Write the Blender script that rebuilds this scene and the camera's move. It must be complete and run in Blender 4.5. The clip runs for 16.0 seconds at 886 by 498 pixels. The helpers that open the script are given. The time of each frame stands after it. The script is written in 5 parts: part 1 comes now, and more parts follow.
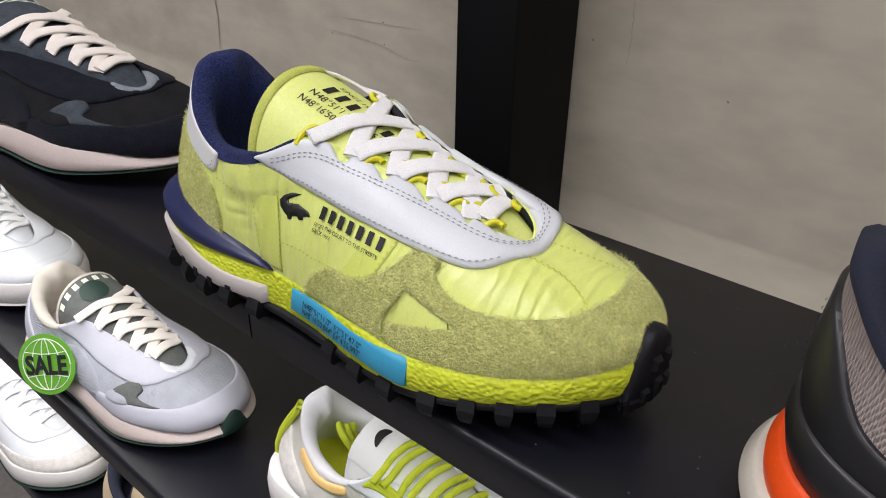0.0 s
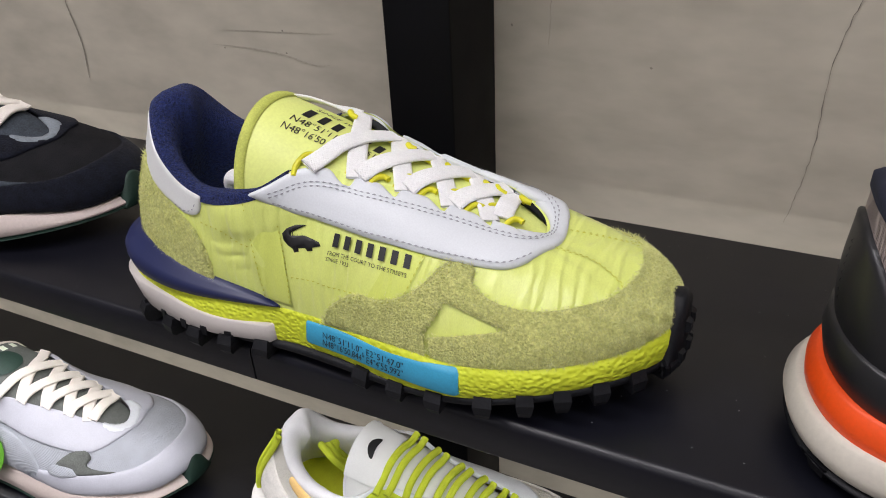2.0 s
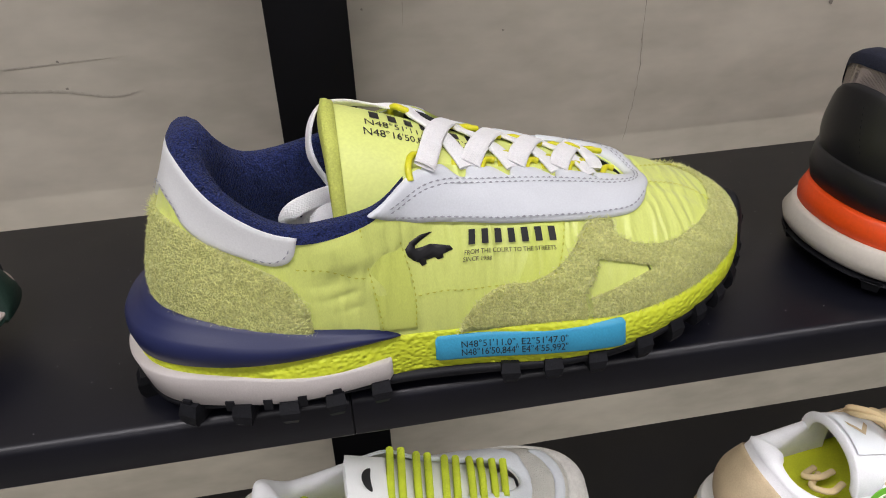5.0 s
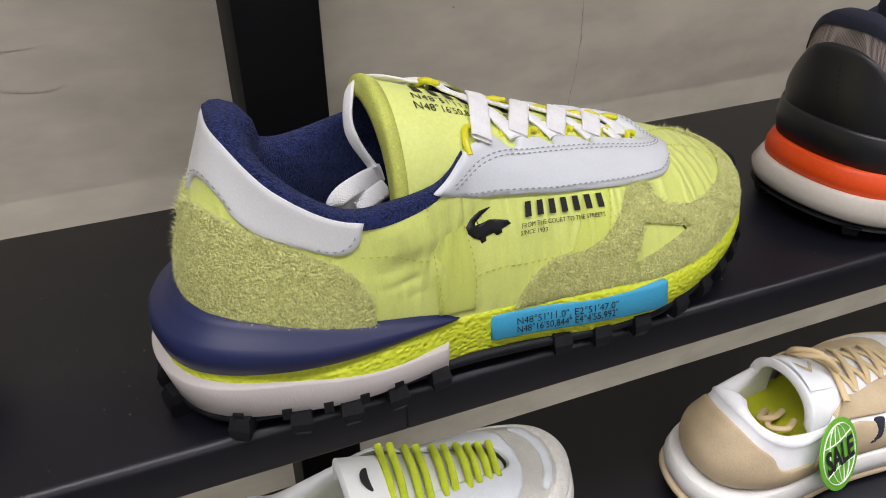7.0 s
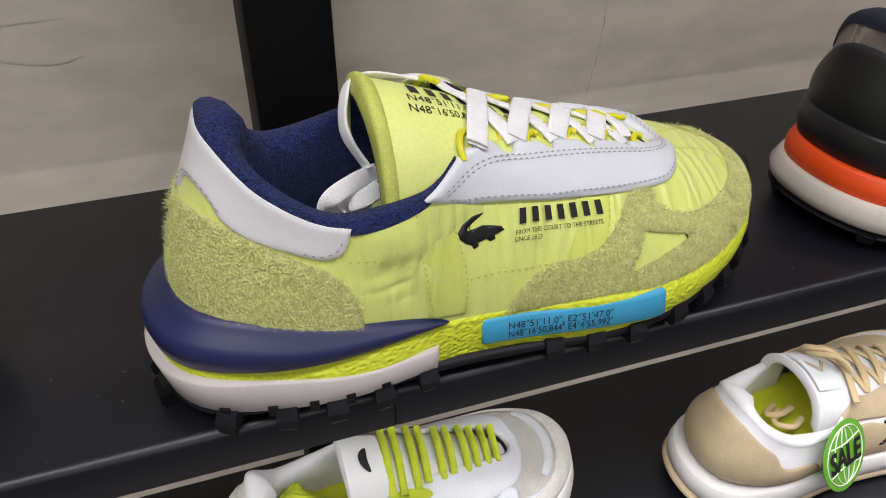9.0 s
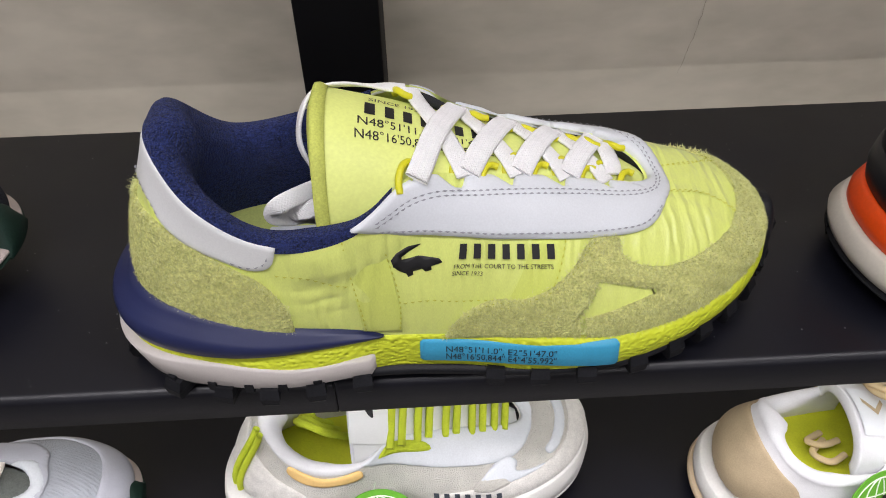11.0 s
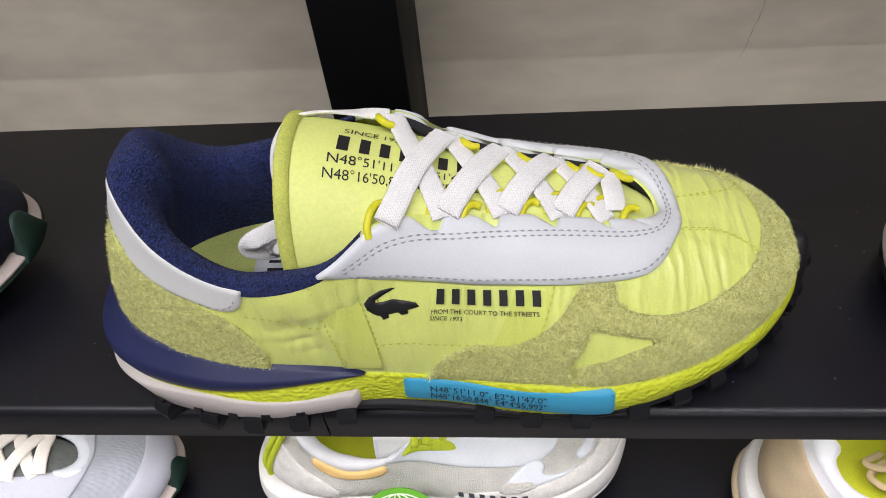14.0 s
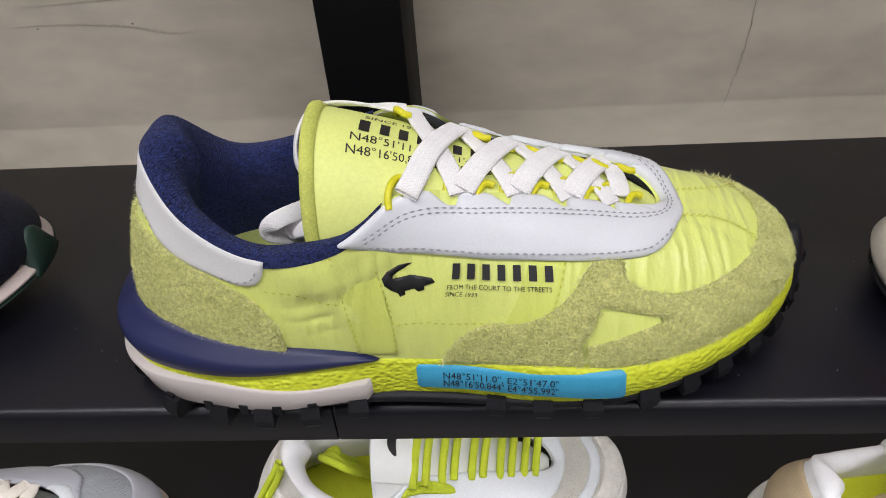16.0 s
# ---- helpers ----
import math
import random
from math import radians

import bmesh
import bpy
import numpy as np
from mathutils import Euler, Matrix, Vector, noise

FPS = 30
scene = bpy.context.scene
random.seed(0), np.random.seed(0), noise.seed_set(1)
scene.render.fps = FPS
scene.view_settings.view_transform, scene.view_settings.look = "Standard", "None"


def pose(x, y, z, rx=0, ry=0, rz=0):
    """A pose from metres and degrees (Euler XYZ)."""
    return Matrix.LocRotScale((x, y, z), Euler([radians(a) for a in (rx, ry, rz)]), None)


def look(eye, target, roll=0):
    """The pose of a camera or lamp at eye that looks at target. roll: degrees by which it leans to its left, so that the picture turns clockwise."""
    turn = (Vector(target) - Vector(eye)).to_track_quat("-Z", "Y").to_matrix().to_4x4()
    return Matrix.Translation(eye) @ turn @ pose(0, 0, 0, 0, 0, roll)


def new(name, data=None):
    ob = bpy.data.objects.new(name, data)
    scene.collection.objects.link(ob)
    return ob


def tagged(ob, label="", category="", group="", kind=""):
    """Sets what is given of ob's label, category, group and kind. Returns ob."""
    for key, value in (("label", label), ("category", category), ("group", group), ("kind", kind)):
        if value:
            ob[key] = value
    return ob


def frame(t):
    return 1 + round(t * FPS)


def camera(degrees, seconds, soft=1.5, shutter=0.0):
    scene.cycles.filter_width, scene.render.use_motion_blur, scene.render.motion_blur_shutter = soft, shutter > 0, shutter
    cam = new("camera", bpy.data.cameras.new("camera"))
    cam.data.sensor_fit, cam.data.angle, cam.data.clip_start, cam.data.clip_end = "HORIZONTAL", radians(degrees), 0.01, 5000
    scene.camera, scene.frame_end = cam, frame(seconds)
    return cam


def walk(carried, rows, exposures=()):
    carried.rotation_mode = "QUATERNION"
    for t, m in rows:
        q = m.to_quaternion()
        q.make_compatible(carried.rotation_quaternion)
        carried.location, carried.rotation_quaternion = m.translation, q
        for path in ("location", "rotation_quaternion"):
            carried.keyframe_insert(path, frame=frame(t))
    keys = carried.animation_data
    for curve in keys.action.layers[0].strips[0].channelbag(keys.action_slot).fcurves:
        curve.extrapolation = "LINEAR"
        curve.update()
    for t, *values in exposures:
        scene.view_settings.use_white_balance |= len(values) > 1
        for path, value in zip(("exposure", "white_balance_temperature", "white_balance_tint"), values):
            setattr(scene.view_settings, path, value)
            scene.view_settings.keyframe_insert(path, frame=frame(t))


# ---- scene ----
cam = camera(61.5, 16.0, soft=1.0)
METRES, EYE, TILT, LEAN, TURN = 0.665, 1.3241, -28.698, -0.815, 40.689
BASE = pose(0.2394, -0.1869, EYE, TILT, LEAN, TURN)
ROWS = [
    (0.0, 0.0, 0.0, 0.0, 0.0, 0.0, -0.0),
    (0.5, -0.0086, -0.0004, 0.0016, -1.22, -0.11, 1.42),
    (1.0, -0.0278, -0.0004, 0.0068, -3.52, -0.52, 3.68),
    (1.5, -0.0647, 0.0028, 0.0152, -6.98, -1.24, 6.68),
    (2.0, -0.1107, 0.0065, 0.0272, -11.35, -2.37, 10.04),
    (2.5, -0.1628, 0.0111, 0.0383, -16.56, -3.76, 13.41),
    (3.0, -0.2181, 0.0241, 0.0493, -22.27, -5.27, 16.37),
    (3.5, -0.2712, 0.0505, 0.0652, -28.15, -6.9, 18.92),
    (4.0, -0.3209, 0.0936, 0.0822, -34.29, -8.65, 21.06),
    (4.5, -0.3638, 0.1394, 0.1015, -40.46, -10.75, 22.84),
    (5.0, -0.3993, 0.1843, 0.1209, -46.15, -12.87, 24.29),
    (7.5, -0.4581, 0.2958, 0.1641, -60.13, -19.7, 25.92),
    (8.0, -0.4555, 0.2959, 0.1658, -60.06, -20.14, 25.82),
    (10.5, -0.3447, 0.1937, 0.188, -43.88, -22.39, 21.3),
    (11.0, -0.3042, 0.1748, 0.1946, -39.72, -23.32, 20.57),
    (11.5, -0.2658, 0.1669, 0.2043, -36.43, -24.28, 20.47),
    (12.0, -0.2317, 0.1668, 0.21, -34.13, -25.08, 20.84),
    (12.5, -0.2177, 0.1681, 0.2105, -32.77, -25.67, 21.3),
    (13.0, -0.2128, 0.1714, 0.2107, -32.14, -25.88, 21.69),
    (13.5, -0.2118, 0.1707, 0.2113, -31.95, -25.76, 21.98),
    (14.0, -0.212, 0.1696, 0.2095, -31.98, -25.04, 22.13),
    (14.5, -0.2223, 0.1641, 0.2043, -32.17, -23.49, 22.12),
    (15.0, -0.2372, 0.16, 0.1923, -32.48, -21.44, 21.96),
    (15.5, -0.2548, 0.1601, 0.1774, -32.94, -19.27, 21.74),
    (16.0, -0.2719, 0.1566, 0.1548, -33.43, -16.84, 21.5),
]
walk(cam, [(t, BASE @ pose(METRES * x, METRES * y, METRES * z, 90 + pitch, roll, yaw)) for t, x, y, z, yaw, pitch, roll in ROWS])

# ---- light: rows of ceiling panels over the shop floor ----
world = bpy.data.worlds.new("shop")
scene.world = world
world.use_nodes = True
world.node_tree.nodes["Background"].inputs[0].default_value = (.8, .85, .9, 1)
world.node_tree.nodes["Background"].inputs[1].default_value = .02


def ceiling_lamp(name, x, y, w, d, watts, kelvin=(1.0, .955, 1.0)):
    la = bpy.data.lights.new(name, "AREA")
    la.shape, la.size, la.size_y, la.energy, la.color = "RECTANGLE", w, d, watts, kelvin
    ob = new(name, la)
    ob.matrix_basis = pose(x, y, 2.88)
    return ob


ceiling_lamp("ceiling_panel", -.7, -.72, 1.2, .3, 27)
ceiling_lamp("ceiling_panel", .8, -.72, 1.2, .3, 18.5)
ceiling_lamp("ceiling_panel", -.2, -2.6, 2.4, .5, 18)
ceiling_lamp("ceiling_panel", -.2, -4.8, 4.0, .6, 74)

# ---- materials ----
def mat(name, col, rough=0.5, vary=0.12, big=25.0, fine=400.0, bump=0.2, depth=0.0005, metal=0.0, sheen=0.0, coat=0.0, relief="noise", stretch=(1, 1, 1), tint=None, spec=0.5, rvar=0.1):
    """Procedural surface: two scales of colour change, gloss change and fine relief. tint: colour of the stains or flecks."""
    m = bpy.data.materials.new(name)
    m.use_nodes = True
    nt = m.node_tree
    b = nt.nodes["Principled BSDF"]
    add = lambda kind: nt.nodes.new(kind)
    co = add("ShaderNodeTexCoord")
    mp = add("ShaderNodeMapping")
    mp.inputs["Scale"].default_value = stretch
    nt.links.new(co.outputs["Object"], mp.inputs["Vector"])
    n1, n2 = add("ShaderNodeTexNoise"), add("ShaderNodeTexNoise")
    n1.inputs["Scale"].default_value, n1.inputs["Detail"].default_value = big, 5
    n2.inputs["Scale"].default_value, n2.inputs["Detail"].default_value = fine, 3
    nt.links.new(co.outputs["Object"], n1.inputs["Vector"])
    nt.links.new(mp.outputs[0], n2.inputs["Vector"])
    mixn = add("ShaderNodeMath")
    mixn.operation = "ADD"
    nt.links.new(n1.outputs[0], mixn.inputs[0])
    nt.links.new(n2.outputs[0], mixn.inputs[1])
    ramp = add("ShaderNodeMapRange")
    ramp.inputs["From Min"].default_value, ramp.inputs["From Max"].default_value = 0.7, 1.3
    nt.links.new(mixn.outputs[0], ramp.inputs["Value"])
    mc = add("ShaderNodeMix")
    mc.data_type = "RGBA"
    dark = tint if tint else tuple(c * (1 - 2 * vary) for c in col)
    light = tuple(min(1, c * (1 + vary)) for c in col)
    mc.inputs["A"].default_value, mc.inputs["B"].default_value = (*dark, 1), (*light, 1)
    nt.links.new(ramp.outputs[0], mc.inputs["Factor"])
    nt.links.new(mc.outputs["Result"], b.inputs["Base Color"])
    rr = add("ShaderNodeMapRange")
    rr.inputs["To Min"].default_value, rr.inputs["To Max"].default_value = max(0.02, rough - rvar), min(1, rough + rvar)
    nt.links.new(n1.outputs[0], rr.inputs["Value"])
    nt.links.new(rr.outputs[0], b.inputs["Roughness"])
    b.inputs["Metallic"].default_value, b.inputs["Specular IOR Level"].default_value = metal, spec
    b.inputs["Sheen Weight"].default_value, b.inputs["Coat Weight"].default_value = sheen, coat
    if bump:
        bp = add("ShaderNodeBump")
        bp.inputs["Strength"].default_value, bp.inputs["Distance"].default_value = bump, depth
        src = n2.outputs[0]
        if relief == "pebble":
            v = add("ShaderNodeTexVoronoi")
            v.feature, v.inputs["Scale"].default_value = "SMOOTH_F1", fine
            nt.links.new(mp.outputs[0], v.inputs["Vector"])
            src = v.outputs["Distance"]
        elif relief == "weave":
            w1, w2 = add("ShaderNodeTexWave"), add("ShaderNodeTexWave")
            w1.bands_direction, w2.bands_direction = "X", "Y"
            for w in (w1, w2):
                w.inputs["Scale"].default_value = fine / 6
                w.inputs["Distortion"].default_value = 0.3
                nt.links.new(mp.outputs[0], w.inputs["Vector"])
            mm = add("ShaderNodeMath")
            mm.operation = "MULTIPLY"
            nt.links.new(w1.outputs[1], mm.inputs[0])
            nt.links.new(w2.outputs[1], mm.inputs[1])
            src = mm.outputs[0]
        elif relief == "fold":
            w = add("ShaderNodeTexWave")
            w.inputs["Scale"].default_value, w.inputs["Distortion"].default_value = 14, 9
            w.inputs["Detail"].default_value, w.inputs["Detail Scale"].default_value = 3, 1.6
            nt.links.new(mp.outputs[0], w.inputs["Vector"])
            mm = add("ShaderNodeMath")
            mm.operation = "MULTIPLY_ADD"
            mm.inputs[1].default_value = 0.15
            nt.links.new(n2.outputs[0], mm.inputs[0])
            nt.links.new(w.outputs[1], mm.inputs[2])
            src = mm.outputs[0]
        nt.links.new(src, bp.inputs["Height"])
        nt.links.new(bp.outputs[0], b.inputs["Normal"])
    return m


nylon = mat("lime_nylon", (.735, .815, .215), .32, .05, 30, 900, .42, .0014, sheen=.15, relief="fold", stretch=(3.2, 1.2, 1.0), rvar=.05)
nylon_band = mat("lime_nylon_band", (.68, .76, .16), .40, .05, 30, 900, .4, .0010, sheen=.15, relief="fold", stretch=(3, 1.2, 1), rvar=.05)
tongue_cloth = mat("pale_lime_cloth", (.76, .83, .25), .5, .04, 40, 800, .25, .0006, relief="fold", stretch=(.8, 1, 1), rvar=.05)
suede = mat("lime_suede", (.72, .73, .29), .95, .30, 420, 900, 1.0, .0030, sheen=.12, rvar=.03, spec=.15, tint=(.52, .54, .17))
suede_fibre = mat("lime_fibre", (.76, .78, .36), .9, .1, 100, 900, 0)
suede_fibre_deep = mat("deep_lime_fibre", (.62, .63, .23), .9, .1, 100, 900, 0)
binding = mat("lime_rib", (.58, .63, .13), .8, .12, 60, 1200, .5, .0006)
leather = mat("white_leather", (.70, .73, .76), .40, .03, 30, 1300, .18, .0004, rvar=.06)
leather_warm = mat("ivory_leather", (.75, .76, .75), .45, .03, 30, 1300, .2, .0004, rvar=.06)
terry = mat("navy_terry", (.026, .040, .150), .95, .40, 700, 1500, 1.0, .0018, sheen=.06, relief="pebble", spec=.15)
navy_tpu = mat("navy_moulded", (.015, .021, .082), .44, .06, 20, 1500, .08, .0003, rvar=.06)
midsole = mat("lime_foam", (.66, .74, .040), .55, .06, 60, 520, 1.0, .0012, relief="pebble", spec=.35, stretch=(.8, .8, 1.05))
clip_grey = mat("warm_grey_moulded", (.56, .52, .49), .5, .03, 40, 1200, .3, .0004)
rubber = mat("black_rubber", (.011, .0115, .014), .5, .25, 60, 900, .3, .0005, spec=.22)
blue_foam = mat("blue_moulded", (.050, .38, .61), .5, .05, 50, 900, .3, .0005)
ink = mat("black_ink", (.012, .012, .013), .5, .1, 60, 600, 0)


def lace_mat(name, col):
    """Flat braided lace: chevrons along the ribbon's own length and width."""
    m = mat(name, col, .85, .04, 120, 1200, 0, spec=.2)
    nt = m.node_tree
    b = nt.nodes["Principled BSDF"]

    def op(kind, a, c):
        n = nt.nodes.new("ShaderNodeMath")
        n.operation = kind
        for k, v in enumerate((a, c)):
            if isinstance(v, float):
                n.inputs[k].default_value = v
            else:
                nt.links.new(v, n.inputs[k])
        return n.outputs[0]
    uv = nt.nodes.new("ShaderNodeUVMap")
    uv.uv_map = "run"
    xy = nt.nodes.new("ShaderNodeSeparateXYZ")
    nt.links.new(uv.outputs[0], xy.inputs[0])
    across = op("PINGPONG", xy.outputs[1], .00105)
    h = op("SINE", op("MULTIPLY", op("ADD", xy.outputs[0], op("MULTIPLY", across, 1.1)), 4800.0), 0.0)
    h = op("ADD", h, op("MULTIPLY", op("PINGPONG", xy.outputs[1], .00105), -700.0))
    bp = nt.nodes.new("ShaderNodeBump")
    bp.inputs["Strength"].default_value, bp.inputs["Distance"].default_value = .55, .00016
    nt.links.new(h, bp.inputs["Height"])
    nt.links.new(bp.outputs[0], b.inputs["Normal"])
    return m


lace_white = lace_mat("white_lace", (.90, .90, .90))
cord = mat("yellow_cord", (.70, .67, .02), .38, .05, 60, 900, .2, .0004)
insole_mat = mat("lime_insole", (.62, .70, .22), .85, .08, 60, 900, .3, .0005)
thread_lime = mat("lime_thread", (.58, .60, .07), .8, .1, 200, 900, 0)
thread_grey = mat("grey_thread", (.36, .37, .40), .8, .1, 200, 900, 0)
black_gauze = mat("black_gauze", (.015, .017, .02), .9, .2, 200, 1400, .4, .0006)

# ---- shoe geometry: a closed last surface between a bottom loop and a top loop ----
def loop_at(keys, p):
    """Periodic Catmull-Rom through rows of keys at station numbers p."""
    keys = np.asarray(keys, float)
    n = len(keys)
    p = np.asarray(p, float) % n
    i = np.floor(p).astype(int) % n
    f = (p - np.floor(p))
    if keys.ndim > 1:
        f = f[..., None]
    a, b, c, d = keys[(i - 1) % n], keys[i], keys[(i + 1) % n], keys[(i + 2) % n]
    return 0.5 * (2 * b + (c - a) * f + (2 * a - 5 * b + 4 * c - d) * f * f + (3 * b - a - 3 * c + d) * f ** 3)


class Last:
    """Upper of a shoe: stations run from the heel's back along the near side to the toe and back along the far side."""

    def __init__(self, bottom, top, flat, bulge):
        self.b, self.t = np.array(bottom, float), np.array(top, float)
        self.f, self.g = np.array(flat, float), np.array(bulge, float)
        self.n = len(self.b)

    def base(self, p, q):
        b, t = loop_at(self.b, p), loop_at(self.t, p)
        f, g = loop_at(self.f, p)[..., None], loop_at(self.g, p)[..., None]
        d = t - b
        flat, up = d * (1, 1, 0), d * (0, 0, 1)
        out = self.outward(p)
        c1 = b + up * 0.42 + out * g
        c2 = t - flat * 0.62 * f - up * 0.5 * (1 - f)
        q = np.asarray(q, float)[..., None]
        return b * (1 - q) ** 3 + 3 * c1 * q * (1 - q) ** 2 + 3 * c2 * q * q * (1 - q) + t * q ** 3

    def outward(self, p):
        a, b = loop_at(self.b, np.asarray(p) - 0.05), loop_at(self.b, np.asarray(p) + 0.05)
        d = b - a
        o = np.stack([d[..., 1], -d[..., 0], np.zeros_like(d[..., 0])], -1)
        return o / (np.linalg.norm(o, axis=-1, keepdims=True) + 1e-12)

    def normal(self, p, q):
        e = 0.02
        du = self.base(p + e, q) - self.base(p - e, q)
        q0, q1 = np.clip(q - e, 0, 1), np.clip(q + e, 0, 1)
        dv = self.base(p, q1) - self.base(p, q0)
        n = np.cross(du, dv)
        return n / (np.linalg.norm(n, axis=-1, keepdims=True) + 1e-12)

    def at(self, p, q, off=0.0):
        p, q = np.broadcast_arrays(np.asarray(p, float), np.asarray(q, float))
        off = np.asarray(off, float)
        if off.ndim:
            off = off[..., None]
        return self.base(p, q) + self.normal(p, q) * off

    def rim(self, p, out, z):
        """A point out metres outside the bottom loop, at height z."""
        v = loop_at(self.b, p) + self.outward(p) * np.asarray(out, float)[..., None]
        v[..., 2] = z
        return v


def smooth(a, b, x):
    u = np.clip((np.asarray(x, float) - a) / (b - a), 0, 1)
    return u * u * (3 - 2 * u)


def thing(name, at, label, category, group="", turn=0.0):
    ob = new(name)
    ob.empty_display_size = 0.05
    ob.matrix_basis = pose(*at, 0, 0, turn)
    return tagged(ob, label, category, group)


def mesh_object(name, verts, faces, material, parent=None, label="", flat=False):
    me = bpy.data.meshes.new(name)
    me.from_pydata([tuple(map(float, v)) for v in verts], [], [tuple(map(int, f)) for f in faces])
    me.validate()
    me.update()
    if not flat:
        me.polygons.foreach_set("use_smooth", [True] * len(me.polygons))
    if material:
        me.materials.append(material)
    ob = new(name, me)
    if parent:
        ob.parent = parent
    if label:
        ob["label"] = label
    return ob


def part(name, bm, material, parent, label=""):
    bmesh.ops.recalc_face_normals(bm, faces=bm.faces)
    me = bpy.data.meshes.new(name)
    bm.to_mesh(me)
    bm.free()
    if material:
        me.materials.append(material)
    ob = new(name, me)
    if parent:
        ob.parent = parent
    if label:
        ob["label"] = label
    return ob


def block(x0, x1, y0, y1, z0, z1, bevel=0.0, seg=2):
    bm = bmesh.new()
    bmesh.ops.create_cube(bm, size=1)
    for v in bm.verts:
        v.co = Vector(((x0 + x1) / 2 + v.co.x * (x1 - x0), (y0 + y1) / 2 + v.co.y * (y1 - y0), (z0 + z1) / 2 + v.co.z * (z1 - z0)))
    if bevel:
        bmesh.ops.bevel(bm, geom=bm.edges[:], offset=bevel, segments=seg, affect="EDGES", profile=0.5)
        for f in bm.faces:
            f.smooth = True
    return bm


def grid_faces(n, m, wrap_n=False, wrap_m=False):
    out = []
    for i in range(n if wrap_n else n - 1):
        for j in range(m if wrap_m else m - 1):
            a, b = i * m + j, ((i + 1) % n) * m + j
            c, d = ((i + 1) % n) * m + (j + 1) % m, i * m + (j + 1) % m
            out.append((a, b, c, d))
    return out


def loft(name, rows, material, parent, label="", closed=False, ring=False, caps=False):
    """rows: array (n, m, 3). closed: the last row meets the first; ring: each row is a closed ring."""
    rows = np.asarray(rows, float)
    n, m = rows.shape[:2]
    faces = grid_faces(n, m, closed, ring)
    if caps and not closed:
        faces += [tuple(range(m))[::-1], tuple((n - 1) * m + j for j in range(m))]
    return mesh_object(name, rows.reshape(-1, 3), faces, material, parent, label)


def spline(points, n, closed=False):
    """n points along a Catmull-Rom through points, evenly in parameter."""
    k = np.asarray(points, float)
    if closed:
        return loop_at(k, np.linspace(0, len(k), n, endpoint=False))
    k = np.vstack([2 * k[0] - k[1], k, 2 * k[-1] - k[-2]])
    u = np.linspace(0, len(k) - 3, n)
    i = np.minimum(np.floor(u).astype(int), len(k) - 4)
    f = (u - i)[:, None]
    a, b, c, d = k[i], k[i + 1], k[i + 2], k[i + 3]
    return 0.5 * (2 * b + (c - a) * f + (2 * a - 5 * b + 4 * c - d) * f * f + (3 * b - a - 3 * c + d) * f ** 3)


def frames(path, up):
    t = np.gradient(path, axis=0)
    t /= np.linalg.norm(t, axis=1, keepdims=True) + 1e-12
    up = np.broadcast_to(np.asarray(up, float), path.shape)
    side = np.cross(t, up)
    side /= np.linalg.norm(side, axis=1, keepdims=True) + 1e-12
    return t, side, np.cross(side, t)


def sweep(points, n, up, section, closed=False):
    """Rows of a section (list of (side, up)) carried along a spline."""
    path = spline(points, n, closed)
    _, s, u = frames(path, up)
    sec = np.asarray(section, float)
    return path[:, None] + s[:, None] * sec[None, :, :1] + u[:, None] * sec[None, :, 1:]


def oval(w, h, k=10, power=1.0):
    a = np.linspace(0, 2 * np.pi, k, endpoint=False)
    return np.stack([w / 2 * np.sign(np.cos(a)) * np.abs(np.cos(a)) ** power, h / 2 * np.sign(np.sin(a)) * np.abs(np.sin(a)) ** power], 1)


def ribbon(name, points, up, width, thick, material, parent, n=26, label=""):
    sec = oval(width, thick, 12, 0.6)
    rows = sweep(points, n, up, sec)
    ob = loft(name, rows, material, parent, label, ring=True, caps=True)
    mid_line = rows.mean(1)
    run = np.concatenate([[0], np.cumsum(np.linalg.norm(np.diff(mid_line, axis=0), axis=1))])
    uv = np.stack([np.repeat(run, 12), np.tile(sec[:, 0] + width, n)], 1)
    ids = np.zeros(len(ob.data.loops), int)
    ob.data.loops.foreach_get("vertex_index", ids)
    ob.data.uv_layers.new(name="run").data.foreach_set("uv", uv[ids].ravel())
    return ob


def tube(name, points, radius, material, parent, n=18, label="", up=(0.1, 0.2, 1), closed=False):
    return loft(name, sweep(points, n, up, oval(2 * radius, 2 * radius, 10), closed), material, parent, label, closed=closed, ring=True, caps=True)


def clip_cell(poly, x0, x1, y0, y1):
    for ax, lim, sign in ((0, x0, 1), (0, x1, -1), (1, y0, 1), (1, y1, -1)):
        out = []
        for i, b in enumerate(poly):
            a = poly[i - 1]
            ia, ib = sign * (a[ax] - lim) >= -1e-9, sign * (b[ax] - lim) >= -1e-9
            if ia != ib:
                f = (lim - a[ax]) / (b[ax] - a[ax])
                out.append((a[0] + f * (b[0] - a[0]), a[1] + f * (b[1] - a[1])))
            if ib:
                out.append(b)
        poly = out
        if len(poly) < 3:
            return []
    return poly


